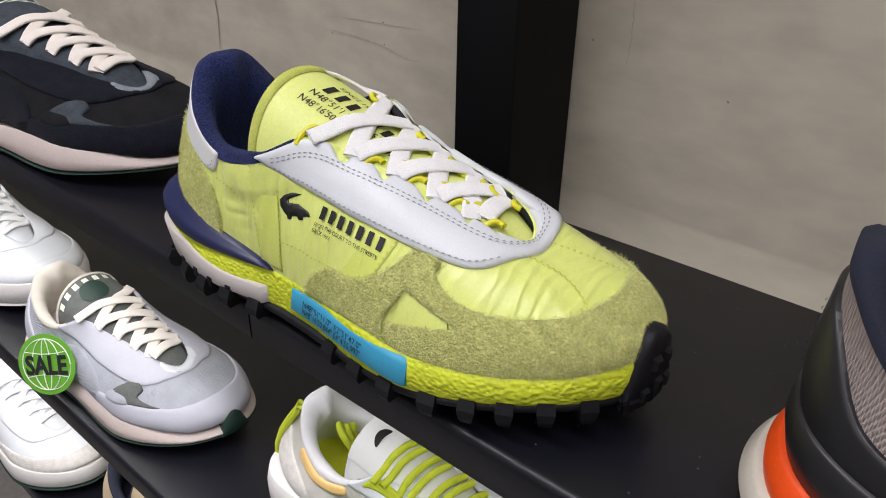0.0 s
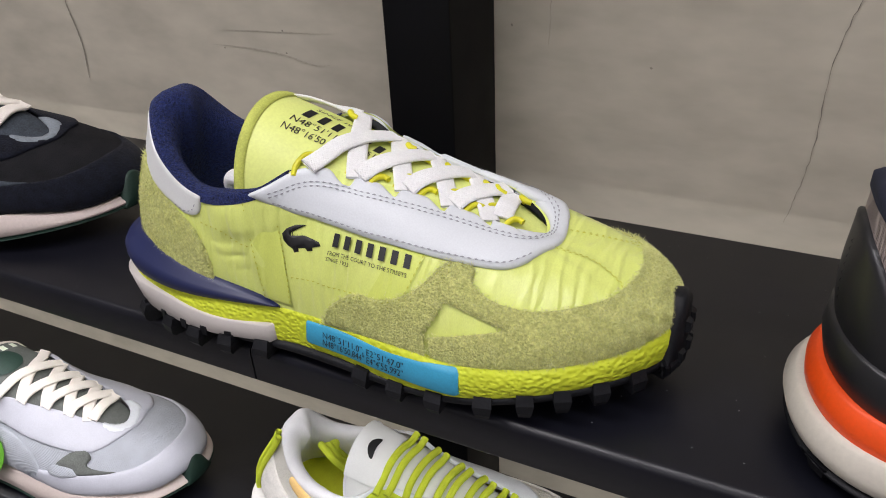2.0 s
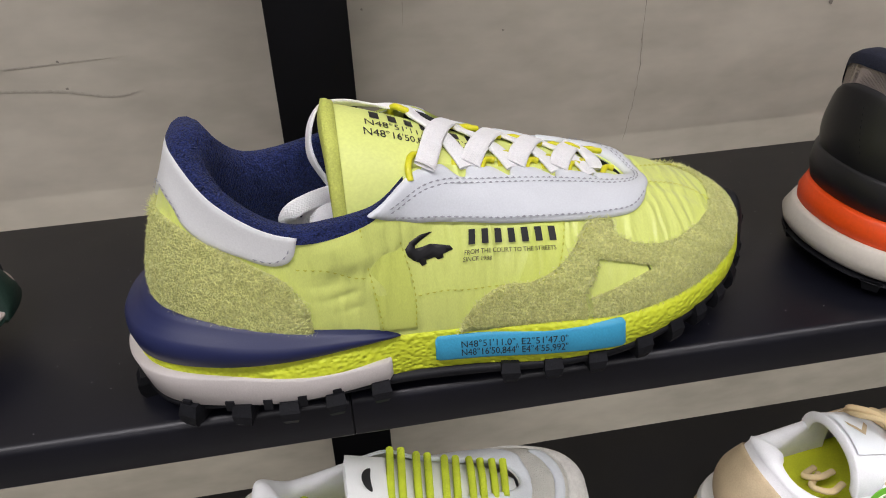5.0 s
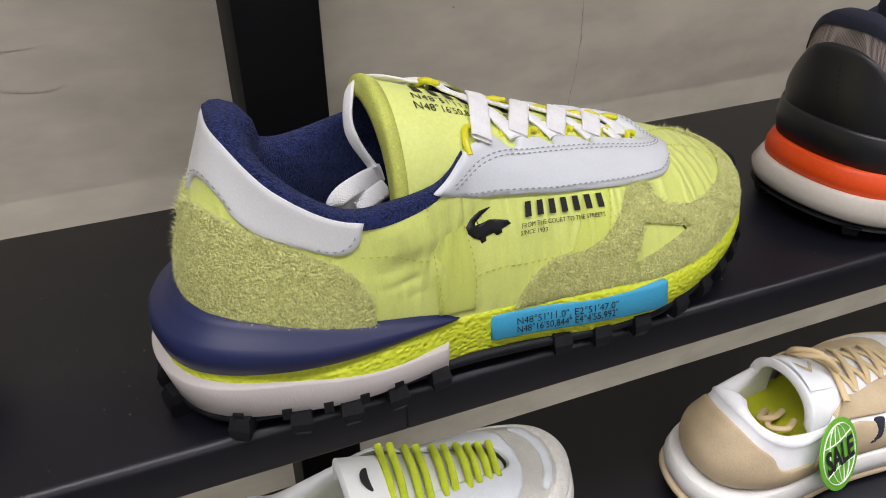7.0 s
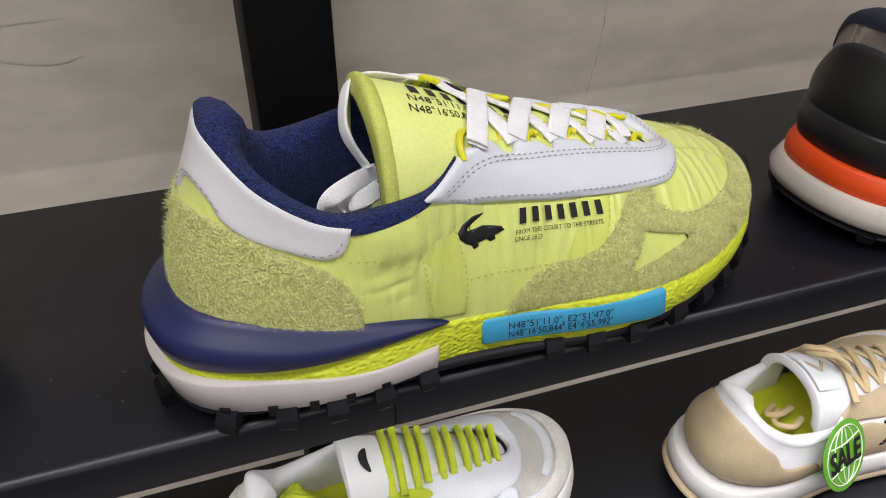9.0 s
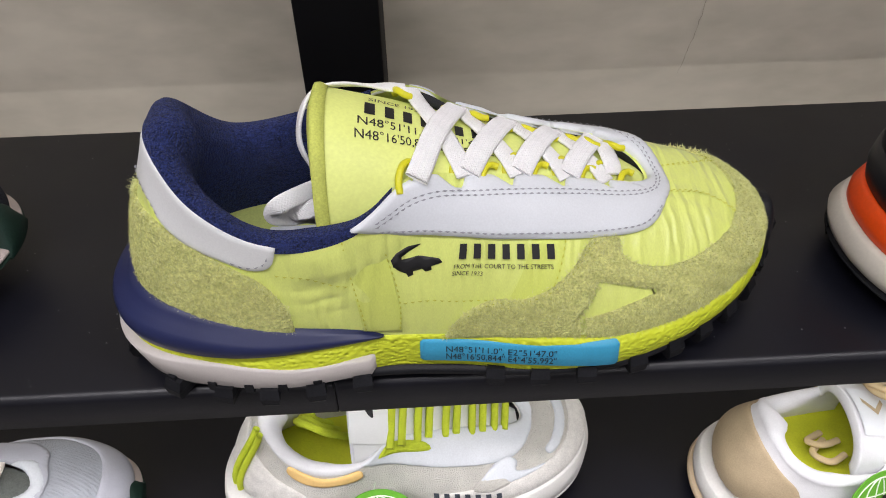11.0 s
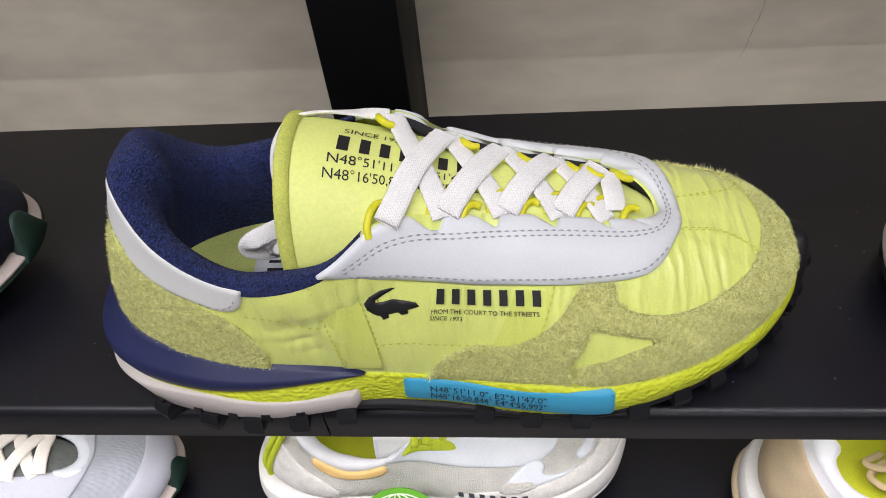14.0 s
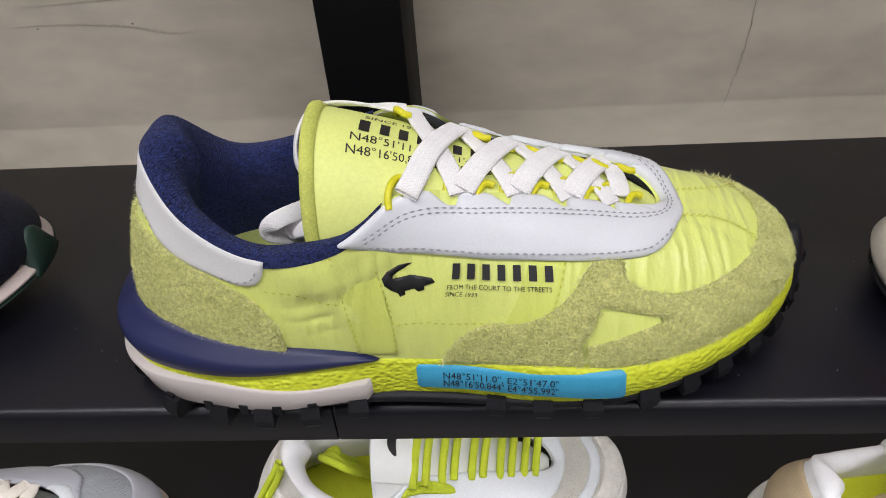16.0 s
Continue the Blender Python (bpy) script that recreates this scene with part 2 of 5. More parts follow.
def patch(name, last, outline, height, material, parent, label="", round_=0.0012, hole=None, cells=(0.08, 0.04), rough=0.0, puff=0.0):
    """A piece of material lying on a last: the outline is in the last's station and height coordinates."""
    poly = [tuple(map(float, p)) for p in outline]
    loops = [np.array(poly)]
    if hole is not None:
        h = [tuple(map(float, p)) for p in hole]
        loops.append(np.array(h))
        area = lambda c: sum(c[i - 1][0] * c[i][1] - c[i][0] * c[i - 1][1] for i in range(len(c)))
        if area(h) * area(poly) > 0:
            h = h[::-1]
        i, j = min(((i, j) for i in range(len(poly)) for j in range(len(h))), key=lambda ij: (poly[ij[0]][0] - h[ij[1]][0]) ** 2 + (poly[ij[0]][1] - h[ij[1]][1]) ** 2)
        poly = poly[:i + 1] + h[j:] + h[:j + 1] + poly[i:]
    xs, ys = [p[0] for p in poly], [p[1] for p in poly]
    cx, cy = cells
    pts, index, faces = [], {}, []
    for i in range(int(np.floor(min(xs) / cx)), int(np.ceil(max(xs) / cx))):
        strip = clip_cell(poly, i * cx, (i + 1) * cx, -9, 9)
        if not strip:
            continue
        for j in range(int(np.floor(min(ys) / cy)), int(np.ceil(max(ys) / cy))):
            c = clip_cell(strip, i * cx, (i + 1) * cx, j * cy, (j + 1) * cy)
            ids = []
            for v in c:
                key = (round(v[0], 5), round(v[1], 5))
                if key not in index:
                    index[key] = len(pts)
                    pts.append(key)
                if not ids or ids[-1] != index[key]:
                    ids.append(index[key])
            if len(ids) > 2 and ids[0] == ids[-1]:
                ids.pop()
            if len(set(ids)) == len(ids) and len(ids) > 2:
                faces.append(ids)
    pq = np.array(pts)
    where = last.at(pq[:, 0], pq[:, 1])
    dist = np.full(len(pq), 9.0)
    for lp in loops:
        e = last.at(lp[:, 0], lp[:, 1])
        a, b = e, np.roll(e, -1, 0)
        ab = b - a
        f = np.clip(np.einsum("vsk,sk->vs", where[:, None] - a[None], ab) / (np.einsum("sk,sk->s", ab, ab) + 1e-12), 0, 1)
        dist = np.minimum(dist, np.linalg.norm(where[:, None] - a[None] - f[..., None] * ab[None], axis=2).min(1))
    edge = .55 * height
    lift = edge + (height - edge) * np.sqrt(1 - (1 - np.clip(dist / round_, 0, 1)) ** 2) + puff * smooth(0, 0.012, dist)
    if rough:
        lift = lift + rough * np.array([noise.noise(Vector(v) * 900) for v in where]) * (dist > 0.0005)
    nrm = last.normal(pq[:, 0], pq[:, 1])
    v = where + nrm * lift[:, None]
    # a skirt carries the cut edge down into what lies beneath
    used = {}
    for f in faces:
        for i, b in enumerate(f):
            a = f[i - 1]
            used[(min(a, b), max(a, b))] = used.get((min(a, b), max(a, b)), []) + [(a, b)]
    low = {}
    skirt = []
    for k in (e[0] for e in used.values() if len(e) == 1):
        if max(dist[k[0]], dist[k[1]]) > .0006:
            continue
        for a in k:
            if a not in low:
                low[a] = len(pq) + len(low)
        skirt.append((k[1], k[0], low[k[0]], low[k[1]]))
    if low:
        ids = list(low)
        v = np.vstack([v, where[ids] - nrm[ids] * .0015])
    faces = faces + skirt
    return mesh_object(name, v, faces, material, parent, label)


def curve_pq(points, n, closed=False):
    return [tuple(p) for p in spline(points, n, closed)]


def stitch(name, last, path, off, material, parent, pitch=0.0030, length=0.0021, wide=0.0007, label=""):
    """A row of stitches along a line on a last."""
    pq = spline(path, 240)
    w = last.at(pq[:, 0], pq[:, 1])
    run = np.concatenate([[0], np.cumsum(np.linalg.norm(np.diff(w, axis=0), axis=1))])
    verts, faces = [], []
    for s in np.arange(0, run[-1] - length, pitch):
        u = [np.interp(x, run, pq[:, 0]) for x in (s, s + length / 2, s + length)]
        v = [np.interp(x, run, pq[:, 1]) for x in (s, s + length / 2, s + length)]
        c = last.at(u, v, np.array([off - .0002, off + .00035, off - .0002]))
        nrm = last.normal(np.array(u), np.array(v))
        t = c[2] - c[0]
        side = np.cross(nrm[1], t)
        side *= wide / 2 / (np.linalg.norm(side) + 1e-12)
        k = len(verts)
        verts += [c[0], c[1] + side, c[2], c[1] - side, c[1] + nrm[1] * .00025]
        faces += [(k, k + 1, k + 4), (k + 1, k + 2, k + 4), (k + 2, k + 3, k + 4), (k + 3, k, k + 4)]
    return mesh_object(name, verts, faces, material, parent, label)


def lettering(name, text, fn, material, parent, size=1.0, label="", bold=0.0):
    """Text laid on a surface: fn takes arrays of metres along and up the line and returns points."""
    cu = bpy.data.curves.new(name, "FONT")
    cu.body, cu.size, cu.resolution_u, cu.offset = text, size, 3, bold
    ob = new(name, cu)
    bpy.context.view_layer.update()
    me = bpy.data.meshes.new_from_object(ob.evaluated_get(bpy.context.evaluated_depsgraph_get()))
    bpy.data.objects.remove(ob)
    co = np.zeros(len(me.vertices) * 3)
    me.vertices.foreach_get("co", co)
    co = co.reshape(-1, 3)
    faces = [tuple(p.vertices) for p in me.polygons]
    wide = co[:, 0].max()
    bpy.data.meshes.remove(me)
    bpy.data.curves.remove(cu)
    return mesh_object(name, fn(co[:, 0] / wide, co[:, 1] / size), faces, material, parent, label)


def on_last(last, start, end, top, off):
    """Places a line of writing by three corners in the last's coordinates: u along 0..1, v in letter heights of the font."""
    s, e, t = np.array(start), np.array(end), np.array(top)

    def fn(u, v):
        pq = s + u[:, None] * (e - s) + (v / 0.72)[:, None] * (t - s)
        return last.at(pq[:, 0], pq[:, 1], off)
    return fn


def bars(name, count, fn, material, parent, fill=0.5, label=""):
    """Plain blocks in the place of a brand name's letters."""
    obs = []
    for i in range(count):
        u0, u1 = i / count + (1 - fill) / 2 / count, (i + 1) / count - (1 - fill) / 2 / count
        u = np.array([u0 + (u1 - u0) * k for k in (0, .25, .5, .75, 1)] * 3)
        v = np.repeat([0, .36, .72], 5)
        obs.append(mesh_object(name, fn(u, v), grid_faces(3, 5), material, parent, label))
    return obs


def fringe(name, last, path, off, material, parent, count, length=0.0022, spread=0.0012, lean=(0.0, 0.0), label=""):
    """Loose fibres along the raw edge of a suede piece."""
    rnd = np.random.RandomState(7 + count)
    pq = spline(path, 300)
    verts, faces = [], []
    for _ in range(count):
        i = rnd.randint(0, 299)
        p, q = pq[i] + rnd.normal(0, 1, 2) * (0.02, 0.008)
        q = min(max(q, 0.0), 1.0)
        a = last.at(p, q, off)
        n = last.normal(np.array(p), np.array(q))
        d = n * rnd.uniform(.2, 1.0) + rnd.normal(0, .7, 3)
        d *= length * rnd.uniform(.4, 1.2) / np.linalg.norm(d)
        s = np.cross(d, rnd.normal(0, 1, 3))
        s *= 0.00013 / (np.linalg.norm(s) + 1e-9)
        k = len(verts)
        bend = rnd.normal(0, spread * .4, 3)
        verts += [a + s, a - s, a + d * .5 + s * .8 + bend * .4, a + d * .5 - s * .8 + bend * .4, a + d + bend]
        faces += [(k, k + 1, k + 3, k + 2), (k + 2, k + 3, k + 4)]
    ob = mesh_object(name, verts, faces, material, parent, label)
    ob["kind"] = "stuff"
    return ob


def nap(name, last, outline, off, material, parent, count, length=.0013, hole=None, seed=0):
    """Short hairs lying in tufts over a suede piece."""
    rnd = np.random.RandomState(count + seed)

    def inside(c, x, y):
        hit = np.zeros(len(x), bool)
        for a, b in zip(c, c[1:] + c[:1]):
            if a[1] != b[1]:
                hit ^= ((a[1] > y) != (b[1] > y)) & (x < (b[0] - a[0]) * (y - a[1]) / (b[1] - a[1]) + a[0])
        return hit
    lo, hi = np.min(outline, 0), np.max(outline, 0)
    p, q = rnd.uniform(lo[0], min(hi[0], 12.2), count * 4), rnd.uniform(max(lo[1], .02), hi[1], count * 4)
    keep = inside(outline, p, q)
    if hole:
        keep &= ~inside(hole, p, q)
    p, q = p[keep][:count], q[keep][:count]
    k = len(p)
    a, n = last.at(p, q, off), last.normal(p, q)
    tuft = np.stack([np.sin(a[:, 0] * 700 + 3 * np.sin(a[:, 2] * 500)), np.sin(a[:, 1] * 800), np.sin(a[:, 2] * 900 + a[:, 0] * 500)], 1)
    d = n * rnd.uniform(.25, .85, (k, 1)) + rnd.normal(0, .45, (k, 3)) + tuft * .45 + np.array((.25, 0, -.35))
    d *= length * rnd.uniform(.5, 1.4, (k, 1)) / np.linalg.norm(d, axis=1, keepdims=True)
    s = np.cross(d, n)
    s *= .00009 / (np.linalg.norm(s, axis=1, keepdims=True) + 1e-9)
    verts = np.stack([a + s, a - s, a + d * .6 - s * .7 + n * .0002, a + d], 1).reshape(-1, 3)
    i = np.arange(k) * 4
    faces = np.concatenate([np.stack([i, i + 1, i + 2], 1), np.stack([i, i + 2, i + 3], 1)])
    ob = mesh_object(name, verts, faces, material, parent)
    ob["kind"] = "stuff"
    return ob

# ---- the place ----
shelf_black = mat("black_powder_coat", (.0058, .0062, .0108), .36, .2, 14, 2200, .35, .00025, spec=.42, rvar=.07)
post_black = mat("black_steel", (.0022, .0022, .003), .6, .2, 20, 1500, .2, .0002, spec=.2)
plaster = mat("grey_beige_plaster", (.50, .460, .374), .8, .05, 5.0, 30, .25, .0020, tint=(.388, .355, .286), stretch=(.7, 1, 1.6))
plain_floor = mat("grey_floor", (.20, .19, .18), .5, .1, 3, 60, .1, .001)
white_paint = mat("grey_paint", (.35, .35, .35), .7, .04, 3, 80, .1, .001)
trowel_grey = mat("trowel_grey", (.425, .391, .318), .8, .08, 40, 300, .1, .0005)
crack_dark = mat("crack_shadow", (.27, .245, .205), .95, .2, 60, 300, 0)
dust = mat("pale_dust", (.55, .55, .56), .9, .1, 100, 400, 0)

tagged(part("wall_north", block(-3.0, 3.0, .286, .42, 0, 2.9), plaster, None), "grey-beige plastered wall with fine cracks", "wall", kind="structure")
tagged(part("floor", block(-3.0, 3.0, -6.6, .42, -.1, -.002), plain_floor, None), "dark grey polished shop floor", "floor", kind="structure")
tagged(part("ceiling", block(-3.0, 3.0, -6.6, .42, 2.902, 3.0), white_paint, None), "dark grey painted shop ceiling", "ceiling", kind="structure")
for nm, b in (("wall_west", (-3.1, -3.002, -6.6, .42)), ("wall_east", (3.002, 3.1, -6.6, .42)), ("wall_south", (-3.0, 3.0, -6.7, -6.602))):
    tagged(part(nm, block(*b, 0, 2.9), white_paint, None), "plain grey painted shop wall", "wall", kind="structure")


def crack(points, wide):
    """A hairline crack in the plaster: a thin uneven strip just proud of the wall."""
    rnd = random.Random(len(points))
    line = spline(points, 90)
    verts, faces = [], []
    for i, (x, z) in enumerate(line):
        x += rnd.uniform(-.0006, .0006)
        w = wide * rnd.uniform(.3, 1.0) * (0.4 + 0.6 * math.sin(math.pi * i / 89))
        verts += [(x - w, .2852, z), (x + w, .2852, z)]
        if i:
            faces.append((2 * i - 2, 2 * i - 1, 2 * i + 1, 2 * i))
    tagged(mesh_object("wall_crack", verts, faces, crack_dark), "hairline crack in the plaster wall", "crack", kind="structure")


crack([(.215, 1.42), (.212, 1.36), (.204, 1.31), (.2, 1.25), (.188, 1.20), (.186, 1.13), (.178, 1.08)], .0005)
crack([(-.005, 1.30), (.0, 1.26), (.004, 1.22), (.003, 1.19)], .0003)

crack([(-.494, 1.24), (-.492, 1.193), (-.488, 1.172), (-.486, 1.150), (-.490, 1.119)], .0012)


def trowel_mark(points, wide):
    """A trowel smear: a faint uneven band on the plaster."""
    rnd = random.Random(len(points) * 7)
    verts, faces = [], []
    for i, (x, z) in enumerate(spline(points, 70)):
        w = wide * rnd.uniform(.35, 1.0) * math.sin(math.pi * (i + .5) / 70)
        verts += [(x, .2856, z - w), (x, .2856, z + rnd.uniform(-.2, .2) * w), (x, .2856, z + w)]
        if i:
            faces += [(3 * i - 3, 3 * i - 2, 3 * i + 1, 3 * i), (3 * i - 2, 3 * i - 1, 3 * i + 2, 3 * i + 1)]
    tagged(mesh_object("trowel_mark", verts, faces, trowel_grey), "faint grey trowel mark in the plaster wall", "mark", kind="structure")


trowel_mark([(-.306, 1.180), (-.27, 1.182), (-.234, 1.183), (-.182, 1.185)], .0008)
trowel_mark([(-.320, 1.167), (-.276, 1.167), (-.238, 1.164), (-.202, 1.157), (-.178, 1.162)], .0012)

# upright behind the shelves
upright = thing("upright_post", (-.0627, .247, 0), "black steel upright post standing behind the shelves", "post")
part("post", block(-.0248, .0248, -.0372, .0370, 0, 2.6, .0012, 2), post_black, upright)


STRIP = 1.15
strip_glow = bpy.data.materials.new("strip_glow")
strip_glow.use_nodes = True
strip_glow.node_tree.nodes["Principled BSDF"].inputs["Emission Color"].default_value = (1, .97, .95, 1)
strip_glow.node_tree.nodes["Principled BSDF"].inputs["Emission Strength"].default_value = 2.0


def shelf_board(x0, x1, z):
    """A folded sheet-steel shelf: rounded front edge, turned-down front, thin underside and two brackets."""
    ob = thing("shelf_board", ((x0 + x1) / 2, 0, z), "matt black powder-coated steel shelf fixed to the upright", "shelf", "wall shelves")
    h = (x1 - x0) / 2
    prof = [(.2096, -.016), (.2096, 0)] + [(.0095 - .0045 * math.sin(a), -.0045 + .0045 * math.cos(a)) for a in np.linspace(0, math.pi / 2, 6)] + [(.005, -.0215), (.0062, -.0230), (.018, -.0230), (.018, -.0212), (.008, -.0208), (.008, -.016)]
    rows = np.array([[(x, y, zz) for y, zz in prof] for x in (-h, -h + .001, 0, h - .001, h)])
    rows[0, :, 1] += .0006
    loft("tray", rows, shelf_black, ob, ring=True, caps=True)
    for x in (-h + .05, h - .05):
        part("bracket", block(x - .003, x + .003, .03, .2094, -.040, -.0165, .0006, 1), post_black, ob)
    # light strip behind the front lip, shining on the shelf beneath
    part("light_strip", block(-h + .02, h - .02, .024, .032, -.0205, -.0162, .0005, 1), strip_glow, ob, "white light strip")
    la = bpy.data.lights.new("strip_light", "AREA")
    la.shape, la.size, la.size_y, la.energy, la.color = "RECTANGLE", 2 * h - .04, .008, STRIP, (1.0, .97, .97)
    lo = new("strip_light", la)
    lo.parent = ob
    lo.matrix_basis = pose(0, .028, -.0212, 14, 0, 0)
    return ob


for z in (1.10, .83, .56):
    shelf_board(-1.10, -.0629, z)
    shelf_board(-.0625, 1.02, z)


# dust on the steel
rnd = np.random.RandomState(11)
verts, faces = [], []
for _ in range(260):
    x, y, r = rnd.uniform(-.42, .36), rnd.uniform(.012, .205), rnd.uniform(.00012, .00038)
    k = len(verts)
    a = rnd.uniform(0, 6.28)
    verts += [(x + r * math.cos(a + t) * e, y + r * math.sin(a + t), 1.1002) for t, e in ((0, 1.6), (2.1, 1), (4.2, 1.3))] + [(x, y, 1.1004)]
    faces += [(k, k + 1, k + 3), (k + 1, k + 2, k + 3), (k + 2, k, k + 3)]
tagged(mesh_object("dust", verts, faces, dust), "pale specks of dust on the black shelf", "dust", kind="stuff")


def speck(x, z, r):
    """A small pit in the plaster."""
    n = 14
    v = [(x + r * (1 + .3 * math.sin(3 * t + x * 90)) * math.cos(t), .2853, z + r * (1 + .25 * math.cos(2 * t + z * 70)) * math.sin(t)) for t in np.linspace(0, 6.283, n, endpoint=False)]
    tagged(mesh_object("wall_pit", v + [(x, .2850, z)], [(i, (i + 1) % n, n) for i in range(n)], crack_dark), "small dark pit in the plaster wall", "pit", kind="structure")


for x, z, r in ((.262, 1.225, .0016), (.246, 1.265, .0010), (.214, 1.27, .0011), (.34, 1.18, .0018), (-.30, 1.27, .0012), (-.233, 1.1845, .0009), (-.300, 1.165, .0009), (-.232, 1.1655, .0010), (-.025, 1.203, .0008), (.077, 1.18, .0009)):
    speck(x, z, r)

# hero runner: near edge along the shelf's front, toe towards +x
HERO_B = [(-.141, .047, .036), (-.1355, .0232, .035), (-.114, .0095, .033), (-.085, .0045, .031), (-.040, .0075, .029), (-.005, .0062, .029),
          (.030, .0032, .029), (.065, .0035, .028), (.100, .0150, .030), (.128, .036, .034), (.1410, .062, .038), (.132, .090, .036),
          (.100, .1065, .031), (.060, .1085, .029), (.020, .101, .029), (-.020, .095, .029), (-.060, .091, .030), (-.100, .086, .033), (-.130, .070, .035)]
HERO_T = [(-.1205, .046, .1190), (-.1182, .0298, .1163), (-.1035, .0147, .0998), (-.078, .0085, .086), (-.047, .0105, .090), (-.024, .026, .101),
          (-.001, .034, .095), (.028, .041, .0875), (.057, .0455, .079), (.074, .051, .072), (.080, .060, .069), (.074, .071, .073),
          (.057, .0755, .081), (.028, .0755, .089), (-.001, .077, .0985), (-.025, .0795, .108), (-.062, .081, .097), (-.098, .077, .093), (-.1170, .0622, .1155)]
HERO_F = [.50, .45, .25, .15, .2, .45, .55, .6, .65, .8, .9, .8, .65, .6, .5, .4, .2, .15, .45]
HERO_G = [.004, .004, .004, .003, .002, .001, .0, .0, .002, .004, .004, .004, .002, .001, .001, .002, .003, .004, .004]
hero_last = Last(HERO_B, HERO_T, HERO_F, HERO_G)

# ---- the lime runner ----
def sole_z(x, lo=.0055, toe=.013, heel=.0018, x1=.025, x2=.150, x3=-.118, x4=-.156):
    return lo + toe * smooth(x1, x2, x) + heel * smooth(-x3, -x4, -np.asarray(x))


def rim_loft(name, last, ps, prof, material, parent, label="", closed=True, caps=False):
    """prof(p, x): list of (out, z) pairs of arrays, a section of a sole carried round the bottom loop."""
    x = loop_at(last.b, ps)[:, 0]
    rows = np.stack([last.rim(ps, np.broadcast_to(o, ps.shape), np.broadcast_to(z, ps.shape)) for o, z in prof(ps, x)], 1)
    return loft(name, rows, material, parent, label, closed=closed, ring=True, caps=caps)


def collar(last, p0, p1, material, parent, fat=1.0, depth=.045, label=""):
    """Padded rim and lining of the opening."""
    ps = np.linspace(p0, p1, 90)
    t, o = loop_at(last.t, ps), last.outward(ps)
    b = loop_at(last.b, ps)
    ease = (np.clip(np.minimum(ps - p0, p1 - ps) / 1.2, .22, 1) * (.68 + .5 * np.exp(-(ps / 1.4) ** 2)))[:, None] * fat
    rows = [t + o * .0008 - (0, 0, .004), t + o * .0006 * ease + (0, 0, .001)]
    for i, dz in ((.002, .0026), (.0055, .0032), (.0100, .0020), (.0135, -.0025), (.0150, -.009)):
        rows.append(t - o * i * ease + np.array((0, 0, 1)) * dz * ease)
    low = b - o * .013
    low[:, 2] = depth
    for f in (.35, .7, 1.0):
        rows.append(rows[6] * (1 - f) + low * f)
    return loft("collar_lining", np.stack(rows, 1), material, parent, label)


def insole(last, material, parent, z=.051, inset=.008):
    ps = np.linspace(0, last.n, 64, endpoint=False)
    v = last.rim(ps, -inset * np.ones(64), z * np.ones(64))
    v[:, 0] = np.minimum(v[:, 0], .045)
    c = v.mean(0)
    ring2 = c + (v - c) * .6
    ring2[:, 2] -= .0015
    n = 64
    verts = np.vstack([v, ring2, [c - (0, 0, .002)]])
    faces = [(i, (i + 1) % n, n + (i + 1) % n, n + i) for i in range(n)] + [(n + i, n + (i + 1) % n, 2 * n) for i in range(n)]
    return mesh_object("insole", verts, faces, material, parent)


def tongue_at(keys):
    """keys: rows x, near y, near z, crown y, crown z, far y, far z. Returns f(s, a, off): s along 0..1, a across -1..1."""
    def raw(s, a):
        s, a = np.broadcast_arrays(np.asarray(s, float), np.asarray(a, float))
        k = np.array(keys, float)
        u = np.clip(s, 0, 1) * (len(k) - 1)
        i = np.clip(np.floor(u).astype(int), 0, len(k) - 2)
        f = (u - i)[..., None]
        lo, hi = k[np.maximum(i - 1, 0)], k[np.minimum(i + 2, len(k) - 1)]
        c = 0.5 * (2 * k[i] + (k[i + 1] - lo) * f + (2 * lo - 5 * k[i] + 4 * k[i + 1] - hi) * f * f + (3 * k[i] - lo - 3 * k[i + 1] + hi) * f ** 3)
        x, yn, zn, yc, zc, yf, zf = np.moveaxis(c, -1, 0)
        e = np.sin(a * np.pi / 2)
        h = np.abs(np.cos(a * np.pi / 2)) ** 0.85
        y = np.where(a < 0, yc + (yc - yn) * e, yc + (yf - yc) * e)
        z0 = np.where(a < 0, zn, zf)
        return np.stack([x, y, z0 + (zc - z0) * h], -1)

    def fn(s, a, off=0.0):
        s, a = np.broadcast_arrays(np.asarray(s, float), np.asarray(a, float))
        n = np.cross(raw(s + .01, a) - raw(s - .01, a), raw(s, a + .02) - raw(s, a - .02))
        n /= np.linalg.norm(n, axis=-1, keepdims=True) + 1e-12
        return raw(s, a) + n * np.asarray(off, float)[..., None] if np.ndim(off) else raw(s, a) + n * off
    return fn


hero = thing("running_shoe", (0, 0, 1.10), "lime yellow nylon and suede running shoe with white laces", "shoe", "shoes on the shelves")
L = hero_last
N = L.n
pp, qq = np.meshgrid(np.linspace(0, N, 520, endpoint=False), np.linspace(0, 1, 46), indexing="ij")
# gathered nylon: shallow folds running off the seams
fold = .0007 * np.sin(pp * 9 + 5 * qq + 2 * np.sin(pp * 2.1)) * smooth(.1, .45, qq) * (1 - smooth(.75, 1, qq)) * (smooth(3.3, 3.6, pp) * (1 - smooth(4.0, 4.3, pp)) + .28 * smooth(8.2, 9, pp) * (1 - smooth(11, 11.8, pp)))
crease = np.abs(np.sin(qq * 21 + pp * 2.5 + 1.4 * np.sin(pp * 4 + 1))) ** .45
fold = fold + .0012 * (crease - .8) * (.55 + .45 * np.sin(pp * 6 + qq * 11)) * smooth(3.0, 3.25, pp) * (1 - smooth(3.6, 3.85, pp)) * smooth(.14, .22, qq) * (1 - smooth(.5, .64, qq))
